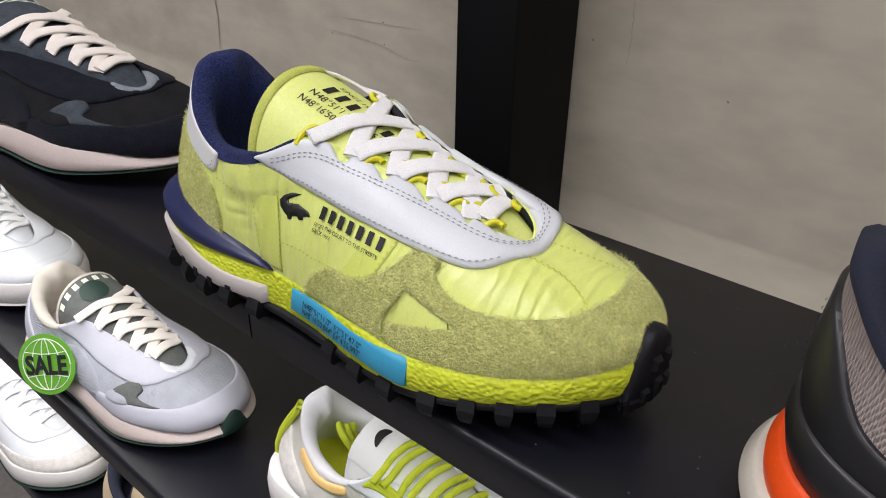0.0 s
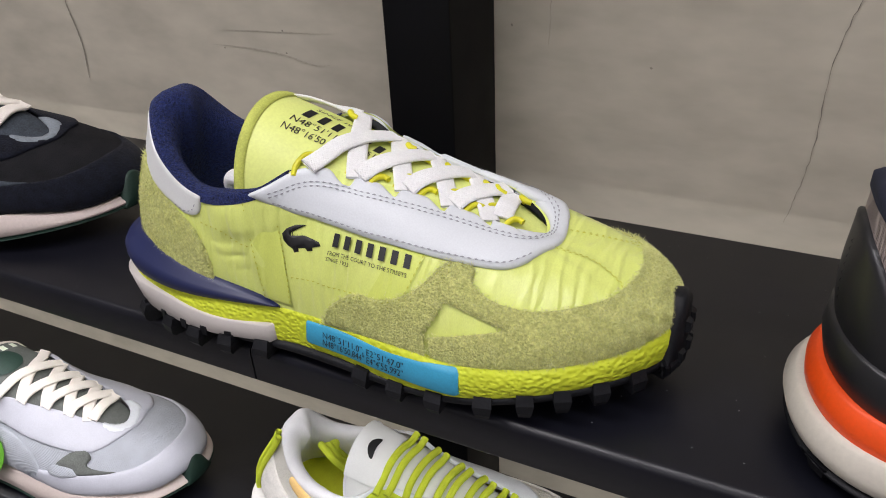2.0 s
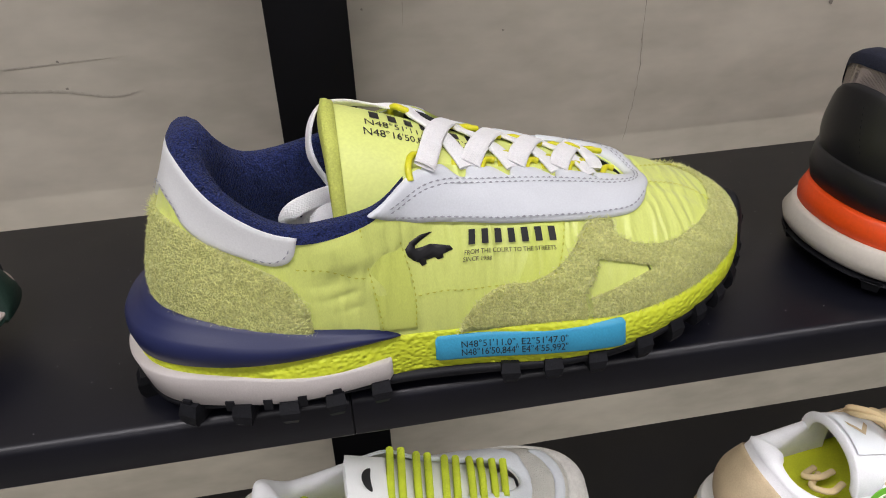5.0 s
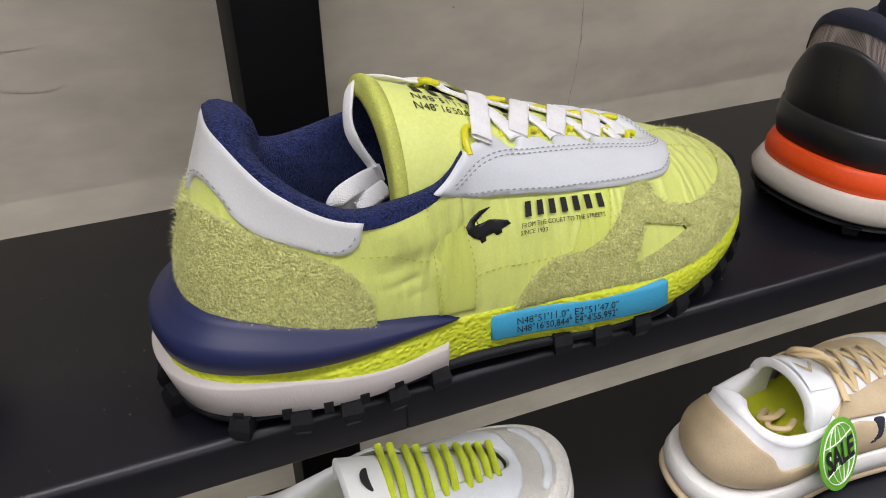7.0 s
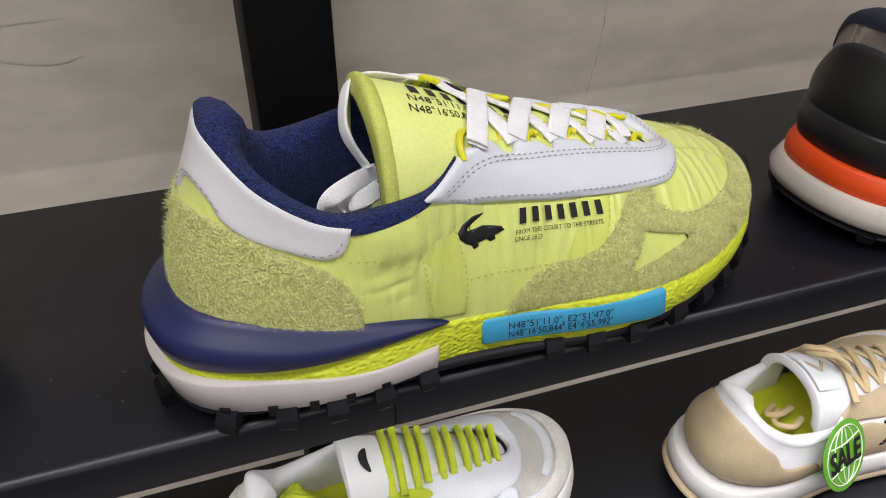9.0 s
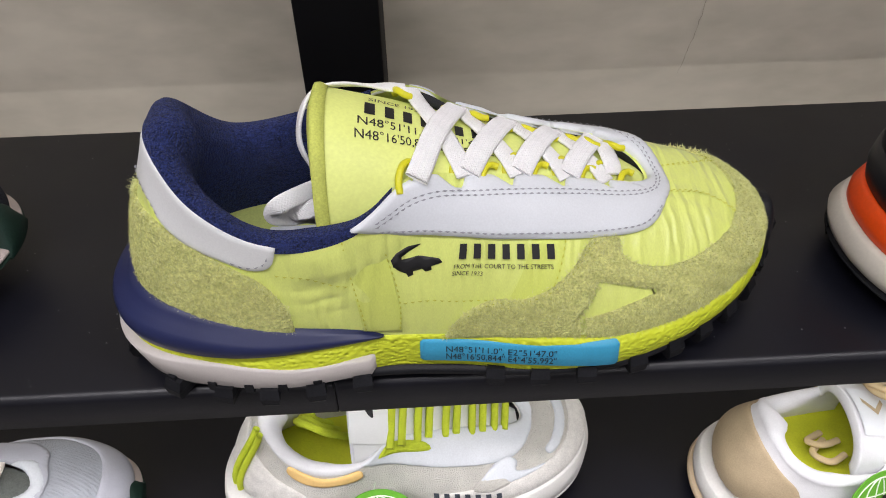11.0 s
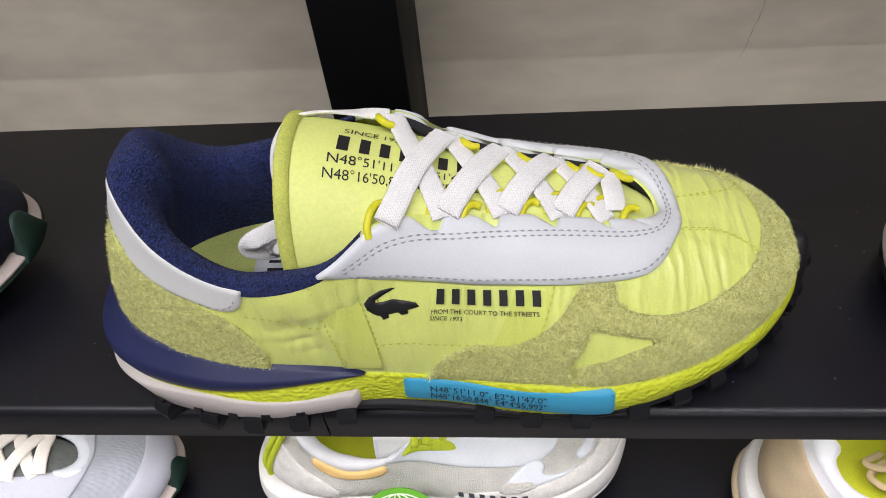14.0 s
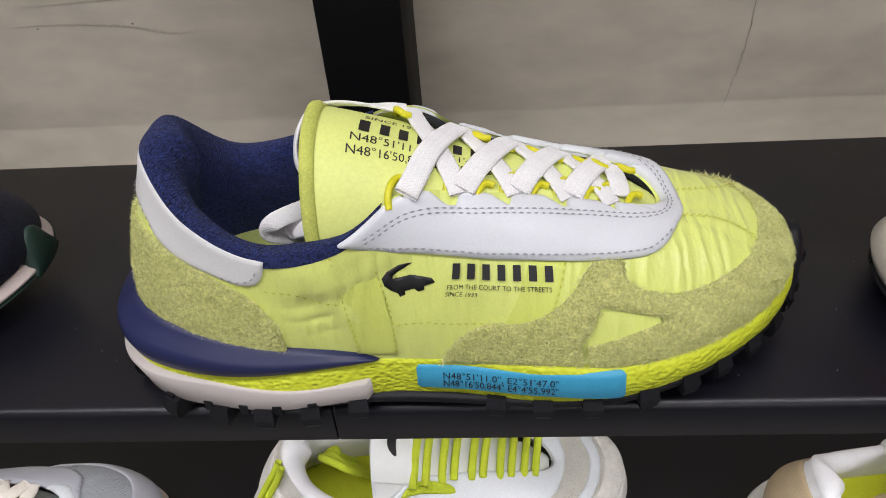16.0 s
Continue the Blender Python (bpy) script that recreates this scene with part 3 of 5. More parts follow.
fold = fold + .0004 * np.sin(pp * 24 - qq * 9 + np.sin(pp * 7)) * smooth(4.4, 4.6, pp) * (1 - smooth(5.3, 5.8, pp)) * smooth(.22, .3, qq) * (1 - smooth(.36, .5, qq))
puff = .0016 * smooth(3.1, 3.5, pp) * (1 - smooth(4.6, 5.2, pp)) * smooth(.6, .75, qq) * (1 - smooth(.85, 1, qq))
loft("upper", L.at(pp, qq, fold + puff), nylon, hero, closed=True)
# sole
flare = lambda x: smooth(.100, .142, -np.asarray(x))
waist = lambda x: smooth(-.065, -.03, x) * (1 - smooth(-.01, .035, x))
ALL = np.linspace(0, N, 240, endpoint=False)
rim_loft("outsole", L, ALL, lambda p, x: [(-.012, sole_z(x) + .001), (.0016 + .007 * flare(x), sole_z(x)), (.0036 + .0085 * flare(x), sole_z(x) + .0012), (.0040 + .0090 * flare(x), sole_z(x) + .0034), (.0030 + .0088 * flare(x), sole_z(x) + .0048), (-.012, sole_z(x) + .0056)], rubber, hero)


def midsole_prof(p, x):
    zt = loop_at(L.b, p)[:, 2] + .0015
    zb = sole_z(x) + .0036 + .0045 * flare(x)
    w = 1 - .75 * waist(x)
    k = .0060 * flare(x) + .0022 * smooth(.04, .08, -x)
    return [(-.008, zb), (.0024 * w + k - .005 * flare(x), zb), (.0038 * w + k - .0035 * flare(x), zb + .002), (.0043 * w + k, zb * .5 + zt * .5), (.0034 * w + k * .9, zt - .002), (.0015 * w + k * .5, zt), (-.008, zt)]


rim_loft("midsole", L, ALL, midsole_prof, midsole, hero)
# heel clip with its rear rising
ps = np.linspace(-4.0, 3.95, 120)


def clip_prof(p, x):
    end = np.clip(np.minimum(p + 4.0, 3.95 - p) / .05, .0, 1) ** .5
    zb = sole_z(x) + .0050
    zt = .0208 + .0080 * smooth(.06, .142, -x)
    g = .0010 + .0046 * end + .0022 * smooth(.04, .08, -x) + .0085 * flare(x)
    return [(.000, zb), (g - .0006 - .0042 * flare(x), zb), (g - .0038 * flare(x), zb + .0007), (g - .0018 * flare(x), (zb + zt) / 2), (g, zt - .0008), (g - .0007, zt), (.000, zt + .0004)]


heel_clip = rim_loft("heel_clip", L, ps, clip_prof, clip_grey, hero, "warm grey moulded heel clip", closed=False, caps=True)
# navy heel stabiliser
ps = np.linspace(-4.05, 4.05, 130)


def navy_prof(p, x):
    k = np.clip(1 - (np.abs(p) / 4.05) ** 2.2, 0, 1)
    zt, zb = .0310 + .0240 * k ** .8, .0315 - .0010 * k
    zl = zb + .0105 * k + .0008
    rnd_ = 1 + .30 * smooth(.10, .15, -x)
    o = .0100 * k ** .7 * rnd_
    return [(-.004, zb - .001), (o * .55 + .0015, zb), (o * .88 + .002, zb + .25 * (zl - zb)), (o + .002, zl - .002 * k), (o + .0018, zl + .002 * k), (o * .86 + .0015, zl + .0055 * k),
            (o * .58 + .001, zl + (zt - zl) * .55), (o * .40 + .0008, zl + (zt - zl) * .82), (o * .26 + .0006, zt - .0008), (o * .12, zt + .0004), (-.004, zt - .001)]


rim_loft("heel_stabiliser", L, ps, navy_prof, navy_tpu, hero, "navy moulded heel stabiliser", closed=False, caps=True)
# rubber toe bumper
ps = np.linspace(9.45, 10.75, 30)


def bumper_prof(p, x):
    k = np.clip(1 - np.abs((p - 10.1) / .65) ** 2.5, 0, 1)
    zb, zt = sole_z(x), .020 + .030 * k
    return [(-.004, zb), (.0055, zb), (.0066, zb + .004), (.0062, (zb + zt) / 2), (.0058, zt - .004), (.0040, zt - .0008), (.0022, zt), (-.006, zt)]


bumper = rim_loft("toe_bumper", L, ps, bumper_prof, rubber, hero, "black rubber toe bumper", closed=False, caps=True)


def p_of_x(x, near=True):
    g = np.linspace(0, 10, 400) if near else np.linspace(19, 10, 400)
    bx = loop_at(L.b, g)[:, 0]
    return float(g[np.argmin(np.abs(bx - x))])


def lug(p, wide, tall, deep):
    """A tapered tread block under the edge of the sole."""
    c, o = L.rim(np.array([p]), np.array([.0]), np.array([0.]))[0], L.outward(np.array([p]))[0]
    t = np.cross((0, 0, 1), o)
    zb = float(sole_z(c[0]))
    v = []
    for z, w, a, b in ((zb + .0062, wide * .9, -.012, .0036), (zb + .002, wide, -.012, .0058), (zb + .001 - tall * .5, wide * .80, -.010, .0056), (zb + .001 - tall, wide * .62, -.008, .0038)):
        for s, d in ((-1, a), (1, a), (1, b), (-1, b)):
            v.append(c * (1, 1, 0) + t * s * w / 2 + o * (d + deep + .0028 * (d > 0) * float(smooth(-.02, -.06, c[0])) + .006 * float(flare(c[0])) + .0008 + .0020 * float(smooth(.04, .08, -c[0]))) + np.array((0, 0, z)))
    f = [(0, 1, 2, 3)] + [(4 * k + i, 4 * k + (i + 1) % 4, 4 * k + 4 + (i + 1) % 4, 4 * k + 4 + i) for k in range(3) for i in range(4)] + [(15, 14, 13, 12)]
    return mesh_object("tread_lug", v, f, rubber, hero, flat=True)


for x in (-.140, -.125, -.1065, -.0885, -.070, -.049, .010, .030, .050, .072, .089, .103, .117, .129, .138):
    for near in (True, False):
        lug(p_of_x(x, near), .0088 if x < .08 else .0080, min(float(sole_z(x)) + .0005, .0068), 0)
for p in (-.55, 0.0, .55, 9.7, 10.1, 10.5):
    lug(p, .010, .0080 if p < 1 else .0055, .0005)
for x in (-.1255, -.111, -.0965, -.083, -.069):
    for near in (True, False):
        p = p_of_x(x, near)
        c, o = L.rim(np.array([p]), np.array([0.]), np.array([0.]))[0], L.outward(np.array([p]))[0]
        zb = float(sole_z(c[0]))
        t = np.cross((0, 0, 1), o)
        v = [c * (1, 1, 0) + t * s * .0019 + o * d + np.array((0, 0, z)) for z in (zb + .003, zb + .0082) for s, d in ((-1, .003), (1, .003), (1, .0062 + .0022 * float(smooth(.04, .08, -c[0])) + .0062 * float(flare(c[0]))), (-1, .0062 + .0022 * float(smooth(.04, .08, -c[0])) + .0062 * float(flare(c[0]))))]
        mesh_object("clip_notch", v, [(0, 1, 2, 3), (4, 5, 6, 7), (0, 1, 5, 4), (1, 2, 6, 5), (2, 3, 7, 6), (3, 0, 4, 7)], rubber, heel_clip, flat=True)
for p, z in ((9.8, .022), (10.05, .024), (10.3, .022), (9.95, .036), (10.2, .036)):
    c, o = L.rim(np.array([p]), np.array([.0055]), np.array([z]))[0], L.outward(np.array([p]))[0]
    t = np.cross((0, 0, 1), o)
    v = [c + t * s * w + o * d + np.array((0, 0, h)) for d, w, k in ((0, .0028, .0035), (.0028, .0017, .0022)) for s, h in ((-1, -k), (1, -k), (1, k), (-1, k))]
    mesh_object("toe_stud", v, [(4, 5, 6, 7), (0, 1, 5, 4), (1, 2, 6, 5), (2, 3, 7, 6), (3, 0, 4, 7)], rubber, bumper, flat=True)

# blue sidewall block
ps = np.linspace(4.47, 6.91, 60)


def blue_face(p, v):
    """Front face of the block: v 0 at the lower edge, 1 at the upper edge."""
    p, v = np.broadcast_arrays(np.asarray(p, float), np.asarray(v, float))
    k = .0015 + .0030 * smooth(4.5, 6.9, p)
    return L.rim(p, .0022 + k - .0018 * v, .0168 + .0098 * v)


def blue_prof(p, x):
    e = np.clip(np.minimum(p - 4.47, 6.91 - p) / .06, .0, 1) ** .5
    k = .0015 + .0030 * smooth(4.5, 6.9, p) - .0012 * (1 - e)
    return [(-.003, .0155), (.0012 + k, .0155), (.0022 + k, .0168), (.0004 + k, .0266), (-.0002 + k, .0276), (-.0012 + k, .0283), (-.0055 + k, .0305), (-.009, .0290)]


blue = rim_loft("sidewall_block", L, ps, blue_prof, blue_foam, hero, "sky blue moulded sidewall block with printed coordinates", closed=False, caps=True)


def on_blue(p0, p1, v0, v1):
    def fn(u, v):
        pts = blue_face(p0 + u * (p1 - p0), v0 + (v / .72) * (v1 - v0))
        return pts + L.outward(p0 + u * (p1 - p0)) * .0003 + np.array((0, 0, .0001))
    return fn


lettering("lettering", "N48\u00b051'11.0\", E2\u00b051'47.0\"", on_blue(4.80, 6.16, .52, .86), ink, blue, label="black printed coordinates")
lettering("lettering", "N48\u00b016'50,844\" E4\u00b04'55,992\"", on_blue(4.80, 6.16, .12, .46), ink, blue, label="black printed coordinates")

# overlays on the upper
BANDS = [[(3.85, .93), (4.38, .82), (4.26, .05), (3.85, .08)], [(6.30, .60), (6.74, .60), (6.10, .24), (5.57, .22)]]
for b in BANDS:
    patch("nylon_band", L, b, .0006, nylon_band, hero, round_=.0008)
stitch("stitching", L, [(3.87, .95), (3.87, .5), (3.88, .06)], .0009, thread_lime, hero)
stitch("stitching", L, [(4.36, .80), (4.34, .4), (4.24, .06)], .0009, thread_lime, hero)
stitch("stitching", L, [(6.72, .60), (6.4, .42), (6.08, .24)], .0009, thread_lime, hero)
stitch("stitching", L, [(4.35, .29), (4.7, .27), (5.0, .245), (5.5, .25)], .0004, thread_lime, hero)
stitch("stitching", L, [(3.05, .76), (3.4, .72), (3.7, .60), (3.85, .56)], .0010, thread_lime, hero)
for d in (0, .05):
    stitch("stitching", L, [(9.0 + 2 * d, .86), (9.40 + d, .73), (9.42, .60 - d), (9.34, .47 - d)], .0006, thread_lime, hero)
    stitch("stitching", L, [(10.38, .9), (10.48 + d, .74), (10.75, .56 - d), (11.05, .42 - d)], .0006, thread_lime, hero)
MUD_TOP = [(4.80, .0), (4.88, .07), (5.08, .165), (5.42, .245), (5.85, .265), (6.25, .335), (6.60, .44), (6.92, .555), (7.12, .60), (7.38, .59), (7.29, .50), (7.42, .435),
           (7.70, .395), (8.08, .39), (8.55, .415), (9.1, .45), (9.65, .50), (10.2, .51), (10.7, .49), (11.15, .43), (11.6, .40), (12.2, .42), (12.8, .60)]
mud = curve_pq(MUD_TOP, 110)
mud_line = mud + [(13.6, .62), (14.2, .30), (15.2, .22), (15.3, .0)] + [(p, 0.0) for p in np.arange(15.0, 4.9, -.25)]
TRI = [(6.43, .145), (6.60, .24), (6.80, .355), (6.88, .365), (7.2, .32), (7.48, .275), (7.46, .255), (7.1, .215), (6.7, .165), (6.5, .14)]
patch("toe_mudguard", L, mud_line, .0017, suede, hero, "hairy lime green suede mudguard", hole=TRI, rough=.0004, cells=(.07, .035))
HEEL_TOP = [(-3.25, .0), (-3.23, .3), (-3.1, .5), (-2.6, .70), (-2.0, .725), (-1.2, .66), (-.4, .60), (0, .585), (.4, .60), (1.2, .66), (2.0, .725), (2.55, .72), (2.9, .655), (3.12, .50), (3.23, .32), (3.28, .0)]
heel_line = curve_pq(HEEL_TOP, 90) + [(p, 0.0) for p in np.arange(3.0, -3.1, -.25)]
patch("heel_counter", L, heel_line, .0017, suede, hero, "hairy lime green suede heel counter", rough=.0004, cells=(.07, .035))
for fibre, seed in ((suede_fibre, 1), (suede_fibre_deep, 2)):
    nap("suede_nap", L, mud_line, .0016, fibre, hero, 15000, .0013, hole=TRI, seed=seed)
    nap("suede_nap", L, heel_line, .0016, fibre, hero, 11000, .0013, seed=seed)
fringe("suede_nap", L, MUD_TOP, .0012, suede_fibre, hero, 1300, .0021)
fringe("suede_nap", L, [(9.0, .45), (9.65, .50), (10.2, .51), (10.7, .49), (11.15, .43), (11.6, .4)], .0015, suede_fibre, hero, 350, .0028)
fringe("suede_nap", L, HEEL_TOP[3:-1], .0014, suede_fibre, hero, 900, .0022)
fringe("suede_nap", L, [(-.6, .10), (-.2, .3), (.0, .5), (.1, .58)], .0016, suede_fibre, hero, 300, .0034)
fringe("suede_nap", L, [(.1, .2), (.5, .35), (1.5, .4), (2.5, .45)], .0016, suede_fibre, hero, 260, .0016)
fringe("suede_nap", L, [(6.0, .15), (7.2, .15), (8.5, .25), (9.5, .3), (10.5, .35)], .0016, suede_fibre, hero, 420, .0016)
fringe("suede_nap", L, TRI, .0012, suede_fibre, hero, 160, .0014)
for d in (.015, .045):
    stitch("stitching", L, [(p, q - d) for p, q in MUD_TOP[2:9]], .0013, thread_lime, hero, wide=.0005)
patch_line = curve_pq([(-3.1, .985), (-3.03, .84), (-2.75, .77), (-2.3, .75), (-1.5, .70), (-1.15, .74), (-.7, .745), (-.3, .70), (-.12, .62), (.12, .62), (.3, .70), (.7, .745), (1.15, .74), (1.5, .70), (2.3, .75), (2.75, .765), (3.0, .83), (3.10, .985)], 110) + [(p, .992) for p in np.arange(3.0, -3.1, -.2)]
patch("heel_patch", L, patch_line, .0015, leather_warm, hero, "white leather heel patch", cells=(.08, .03))
stitch("stitching", L, [(.16, .66), (.34, .735), (.72, .775), (1.12, .77), (1.42, .735)], .0018, thread_grey, hero)
stitch("stitching", L, [(2.5, .785), (2.75, .80), (2.93, .86), (3.0, .95)], .0018, thread_grey, hero)
# white eyestay
tabs_near, tabs_far = (5.26, 6.14, 6.86, 7.59, 8.28), (11.75, 12.4, 13.1, 13.86, 14.72)


def stay_top(p):
    q = .90 if 5.0 < p < 15.0 else .985
    for c in tabs_near + tabs_far:
        q = max(q, .90 + .088 * float(smooth(.40, .16, abs(p - c))))
    if 8.6 < p < 11.4:
        q = .985
    return min(q, 1.0)


top_edge = [(p, stay_top(p)) for p in np.arange(15.05, 4.95, -.025)]
low_edge = curve_pq([(4.95, .985), (4.5, .995), (4.02, 1.0), (4.12, .95), (4.38, .84), (4.7, .71), (5.1, .632), (5.6, .605), (6.28, .60), (6.93, .60), (7.45, .605), (7.8, .622), (8.12, .672), (8.45, .745), (8.75, .80), (9.3, .865), (9.88, .905), (10.5, .90), (11.0, .86),
                     (11.4, .80), (11.9, .70), (12.5, .62), (13.2, .60), (14.0, .60), (15.0, .63), (15.6, .80), (16.0, .99), (15.4, .985)], 170)
stay = patch("eyestay", L, low_edge + top_edge, .0026, leather, hero, "smooth white leather eyestay with scalloped lace tabs", cells=(.06, .03), round_=.0022, puff=.0007)
stitch("stitching", L, [(p, q + .020) for p, q in [(4.35, .86), (4.7, .725), (5.1, .645), (5.6, .615), (6.28, .61), (6.93, .61), (7.45, .615), (7.8, .63), (8.12, .68), (8.5, .75)]], .0032, thread_grey, stay, length=.0024, wide=.0008)
for d in (0, .028):
    stitch("stitching", L, [(4.30, .955 - d), (4.6, .915 - d), (5.0, .885 - d), (5.5, .880 - d), (6.5, .880 - d), (7.5, .878 - d), (8.1, .868 - d), (8.6, .875 - d * .6), (9.2, .93 - d * .6), (9.9, .965 - d * .5), (10.6, .96 - d * .5), (11.3, .92 - d), (12.2, .84 - d), (13.5, .83 - d)], .0032, thread_grey, stay, length=.0024, wide=.0008)
# opening
collar(L, 15.4 - N, 4.7, terry, hero, label="navy terry padded collar and lining")
insole(L, insole_mat, hero)
label_rows = np.array([[(x, y, .0512 + .0006 * k) for y in (.036, .045, .056)] for x, k in ((-.088, 0), (-.087, 1), (-.062, 1), (-.036, 1), (-.035, 0))])
insole_label = loft("insole_label", label_rows, leather, hero, "white printed insole label")
for y in (.040, .0445, .049):
    part("print_bar", block(-.082, -.046 - (y - .04) * 1.5, y, y + .0016, .0516, .0519), ink, insole_label)
TONGUE = [(-.0600, .015, .074, .050, .1225, .084, .082), (-.030, .017, .075, .051, .1115, .082, .088), (.0, .026, .079, .053, .0985, .080, .086),
          (.030, .034, .074, .056, .0900, .078, .078), (.060, .040, .067, .059, .0800, .076, .069), (.084, .050, .058, .061, .0650, .070, .060)]
tg = tongue_at(TONGUE)
ss, aa = np.meshgrid(np.linspace(0, 1, 50), np.linspace(-1, 1, 31), indexing="ij")
tongue = loft("tongue", tg(ss, aa), tongue_cloth, hero, "pale lime padded tongue with printed lines")
ss, aa = np.meshgrid(np.linspace(0.004, .6, 20), np.linspace(-1, 1, 31), indexing="ij")
loft("tongue_lining", tg(ss, aa, -.0075), terry, tongue, "navy tongue lining")
a = np.linspace(-1, 1, 120)
ring = [tg(s, a, o) for s, o in ((.050, .0002), (.048, .0009), (.020, .0014), (.0, .0008), (-.0, -.002), (.0, -.0055), (.006, -.0078), (.016, -.0080), (.018, -.0074))]
rib = np.stack(ring, 1)
rib[1::2, 1:4, 2] -= .0003
loft("tongue_binding", rib, binding, tongue, "ribbed lime binding")


def on_tongue(s0, s1, a0, rise, slant=0.0):
    def fn(u, v):
        return tg(s0 + u * (s1 - s0), a0 + v / .72 * rise + u * slant, .0003)
    return fn


lettering("lettering", "SINCE 1933", on_tongue(.145, .285, .165, .065, .05), ink, tongue)
bars("brand_bar", 7, on_tongue(.127, .450, -.040, .16, .05), ink, tongue)
lettering("lettering", "N48\u00b051'11.0\",E2\u00b051'47.0\"", on_tongue(.122, .47, -.155, .080, .05), ink, tongue)
lettering("lettering", "N48\u00b016'50,844\" E4\u00b04'55,992\"", on_tongue(.116, .48, -.275, .080, .05), ink, tongue)
# side print
wordmark = on_last(L, (5.16, .49), (6.48, .49), (5.26, .573), .0011)
bars("brand_bar", 7, wordmark, ink, hero)
lettering("lettering", "FROM THE COURT TO THE STREETS", on_last(L, (5.09, .437), (6.35, .437), (5.12, .463), .0011), ink, hero)
lettering("lettering", "SINCE 1933", on_last(L, (5.04, .403), (5.42, .395), (5.07, .427), .0011), ink, hero)
emblem = [(4.39, .575), (4.39, .625), (4.48, .648), (4.64, .645), (4.82, .618), (4.64, .612), (4.53, .607), (4.52, .588), (4.62, .572), (4.74, .560), (4.84, .534), (4.97, .505),
          (4.99, .482), (4.84, .476), (4.83, .456), (4.75, .457), (4.72, .480), (4.60, .488), (4.59, .466), (4.52, .466), (4.51, .494), (4.44, .530)]
patch("printed_emblem", L, emblem, .0007, ink, hero, "small black printed emblem", round_=.0004)

tube("throat_gauze", [L.at(p, .97, -.0035) for p in np.arange(8.6, 15.0, .3)], .0022, black_gauze, hero, 70, "black gauze edge inside the eyestay")
# lacing
near = [(-.0242, .0245, .1010), (-.0035, .034, .0955), (.0180, .0400, .0900), (.0390, .0440, .0840), (.0570, .0470, .0785)]
far = [(-.0250, .0752, .1075), (-.0048, .0736, .0985), (.0171, .0715, .0918), (.0370, .0715, .0858), (.0555, .0710, .0815)]


def lace(a, b, lift, name="lace"):
    a, b = np.array(a), np.array(b)
    pts = []
    for f in (0, .18, .38, .6, .82, 1):
        c = a * (1 - f) + b * f
        s = np.interp(c[0], [k[0] for k in TONGUE], np.linspace(0, 1, 6))
        k = [np.interp(c[0], [r[0] for r in TONGUE], [r[i] for r in TONGUE]) for i in range(7)]
        yc, side = k[3], (k[3] - k[1]) if c[1] < k[3] else (k[5] - k[3])
        e = np.clip((c[1] - yc) / side, -1, 1)
        z0 = k[2] if c[1] < yc else k[6]
        z = z0 + (k[4] - z0) * (1 - e * e) ** .42
        c[2] = max(c[2], z + lift * min(1, 4 * f + .3, 4 * (1 - f) + .3))
        pts.append(c)
    mid = np.array(pts)
    up = np.array((.40, 0, 1)) + np.array([(0, (p[1] - .053) * 16, 0) for p in spline(mid, 26)])
    return ribbon(name, mid, up, .0094, .0019, lace_white, hero)


for i in range(4):
    lace(np.array(far[i]) + (.003, .0, .001), np.array(near[i + 1]) + (.002, -.002, 0), .0016)
for i in range(4):
    lace(np.array(near[i]) + (.003, -.001, .001), np.array(far[i + 1]) + (.002, -.001, .002), .0034)
lace(np.array(near[4]) + (.006, .003, 0), np.array(far[4]) + (.006, -.003, 0), .0030)
for i in range(5):
    for q, sgn, tabs in ((near[i], 1, tabs_near[i]), (far[i], -1, tabs_far[4 - i])):
        q = np.array(q)
        for dx in (-.0015, .0105):
            if dx > 0 and i == 0:
                continue
            small = 1.0 if dx < 0 else .75
            base = q + (dx, 0, 0)
            base[2] -= .00030 * max(dx, 0) * 1000
            tube("lace_loop", [base + (-.002, -sgn * .004, -.0035), base + (-.0022, -sgn * .0005, .0005), base + (-.0005, sgn * .0045 * small, .0034 * small), base + (.0022, sgn * .0072 * small, .0030 * small), base + (.0046, sgn * .0066 * small, .0015)],
                 .00145, cord, hero, 16)
ribbon("lace", [(-.024, .076, .1085), (-.036, .0745, .1110), (-.050, .0705, .1150), (-.0605, .064, .1165), (-.0650, .056, .1130), (-.0670, .051, .105), (-.0655, .047, .0980), (-.060, .044, .088)], (-.9, -.1, .5), .0064, .0016, lace_white, hero, 40)
ribbon("lace", [(-.056, .046, .084), (-.067, .038, .0855), (-.077, .033, .0835), (-.0795, .034, .0775), (-.072, .038, .073), (-.060, .044, .072)], (.2, -1, .5), .0075, .0016, lace_white, hero, 40)
ribbon("lace", [(-.056, .040, .080), (-.064, .035, .0795), (-.071, .037, .0765), (-.062, .041, .070)], (.1, -1, .8), .0075, .0016, lace_white, hero, 30)

# ---- the other shoes ----
def mid(rows):
    return [(r[0], r[1] - .05, *r[2:]) for r in rows]


def generic_last(lift=.006, sy=1.0, sz=1.0, stout=0.0, tx=0.0, heel=None, thin=0.0):
    b = [(x, y * sy + (stout if y > 0 else -stout) * .5, z + lift - thin * float(smooth(.085, .14, x))) for x, y, z in mid(HERO_B)]
    t = [(x + tx, y * sy, z * sz) for x, y, z in mid(HERO_T)]
    return Last(b, t, HERO_F if heel is None else [heel if i < 4 or i > 15 else v for i, v in enumerate(HERO_F)], [g + .003 for g in HERO_G])


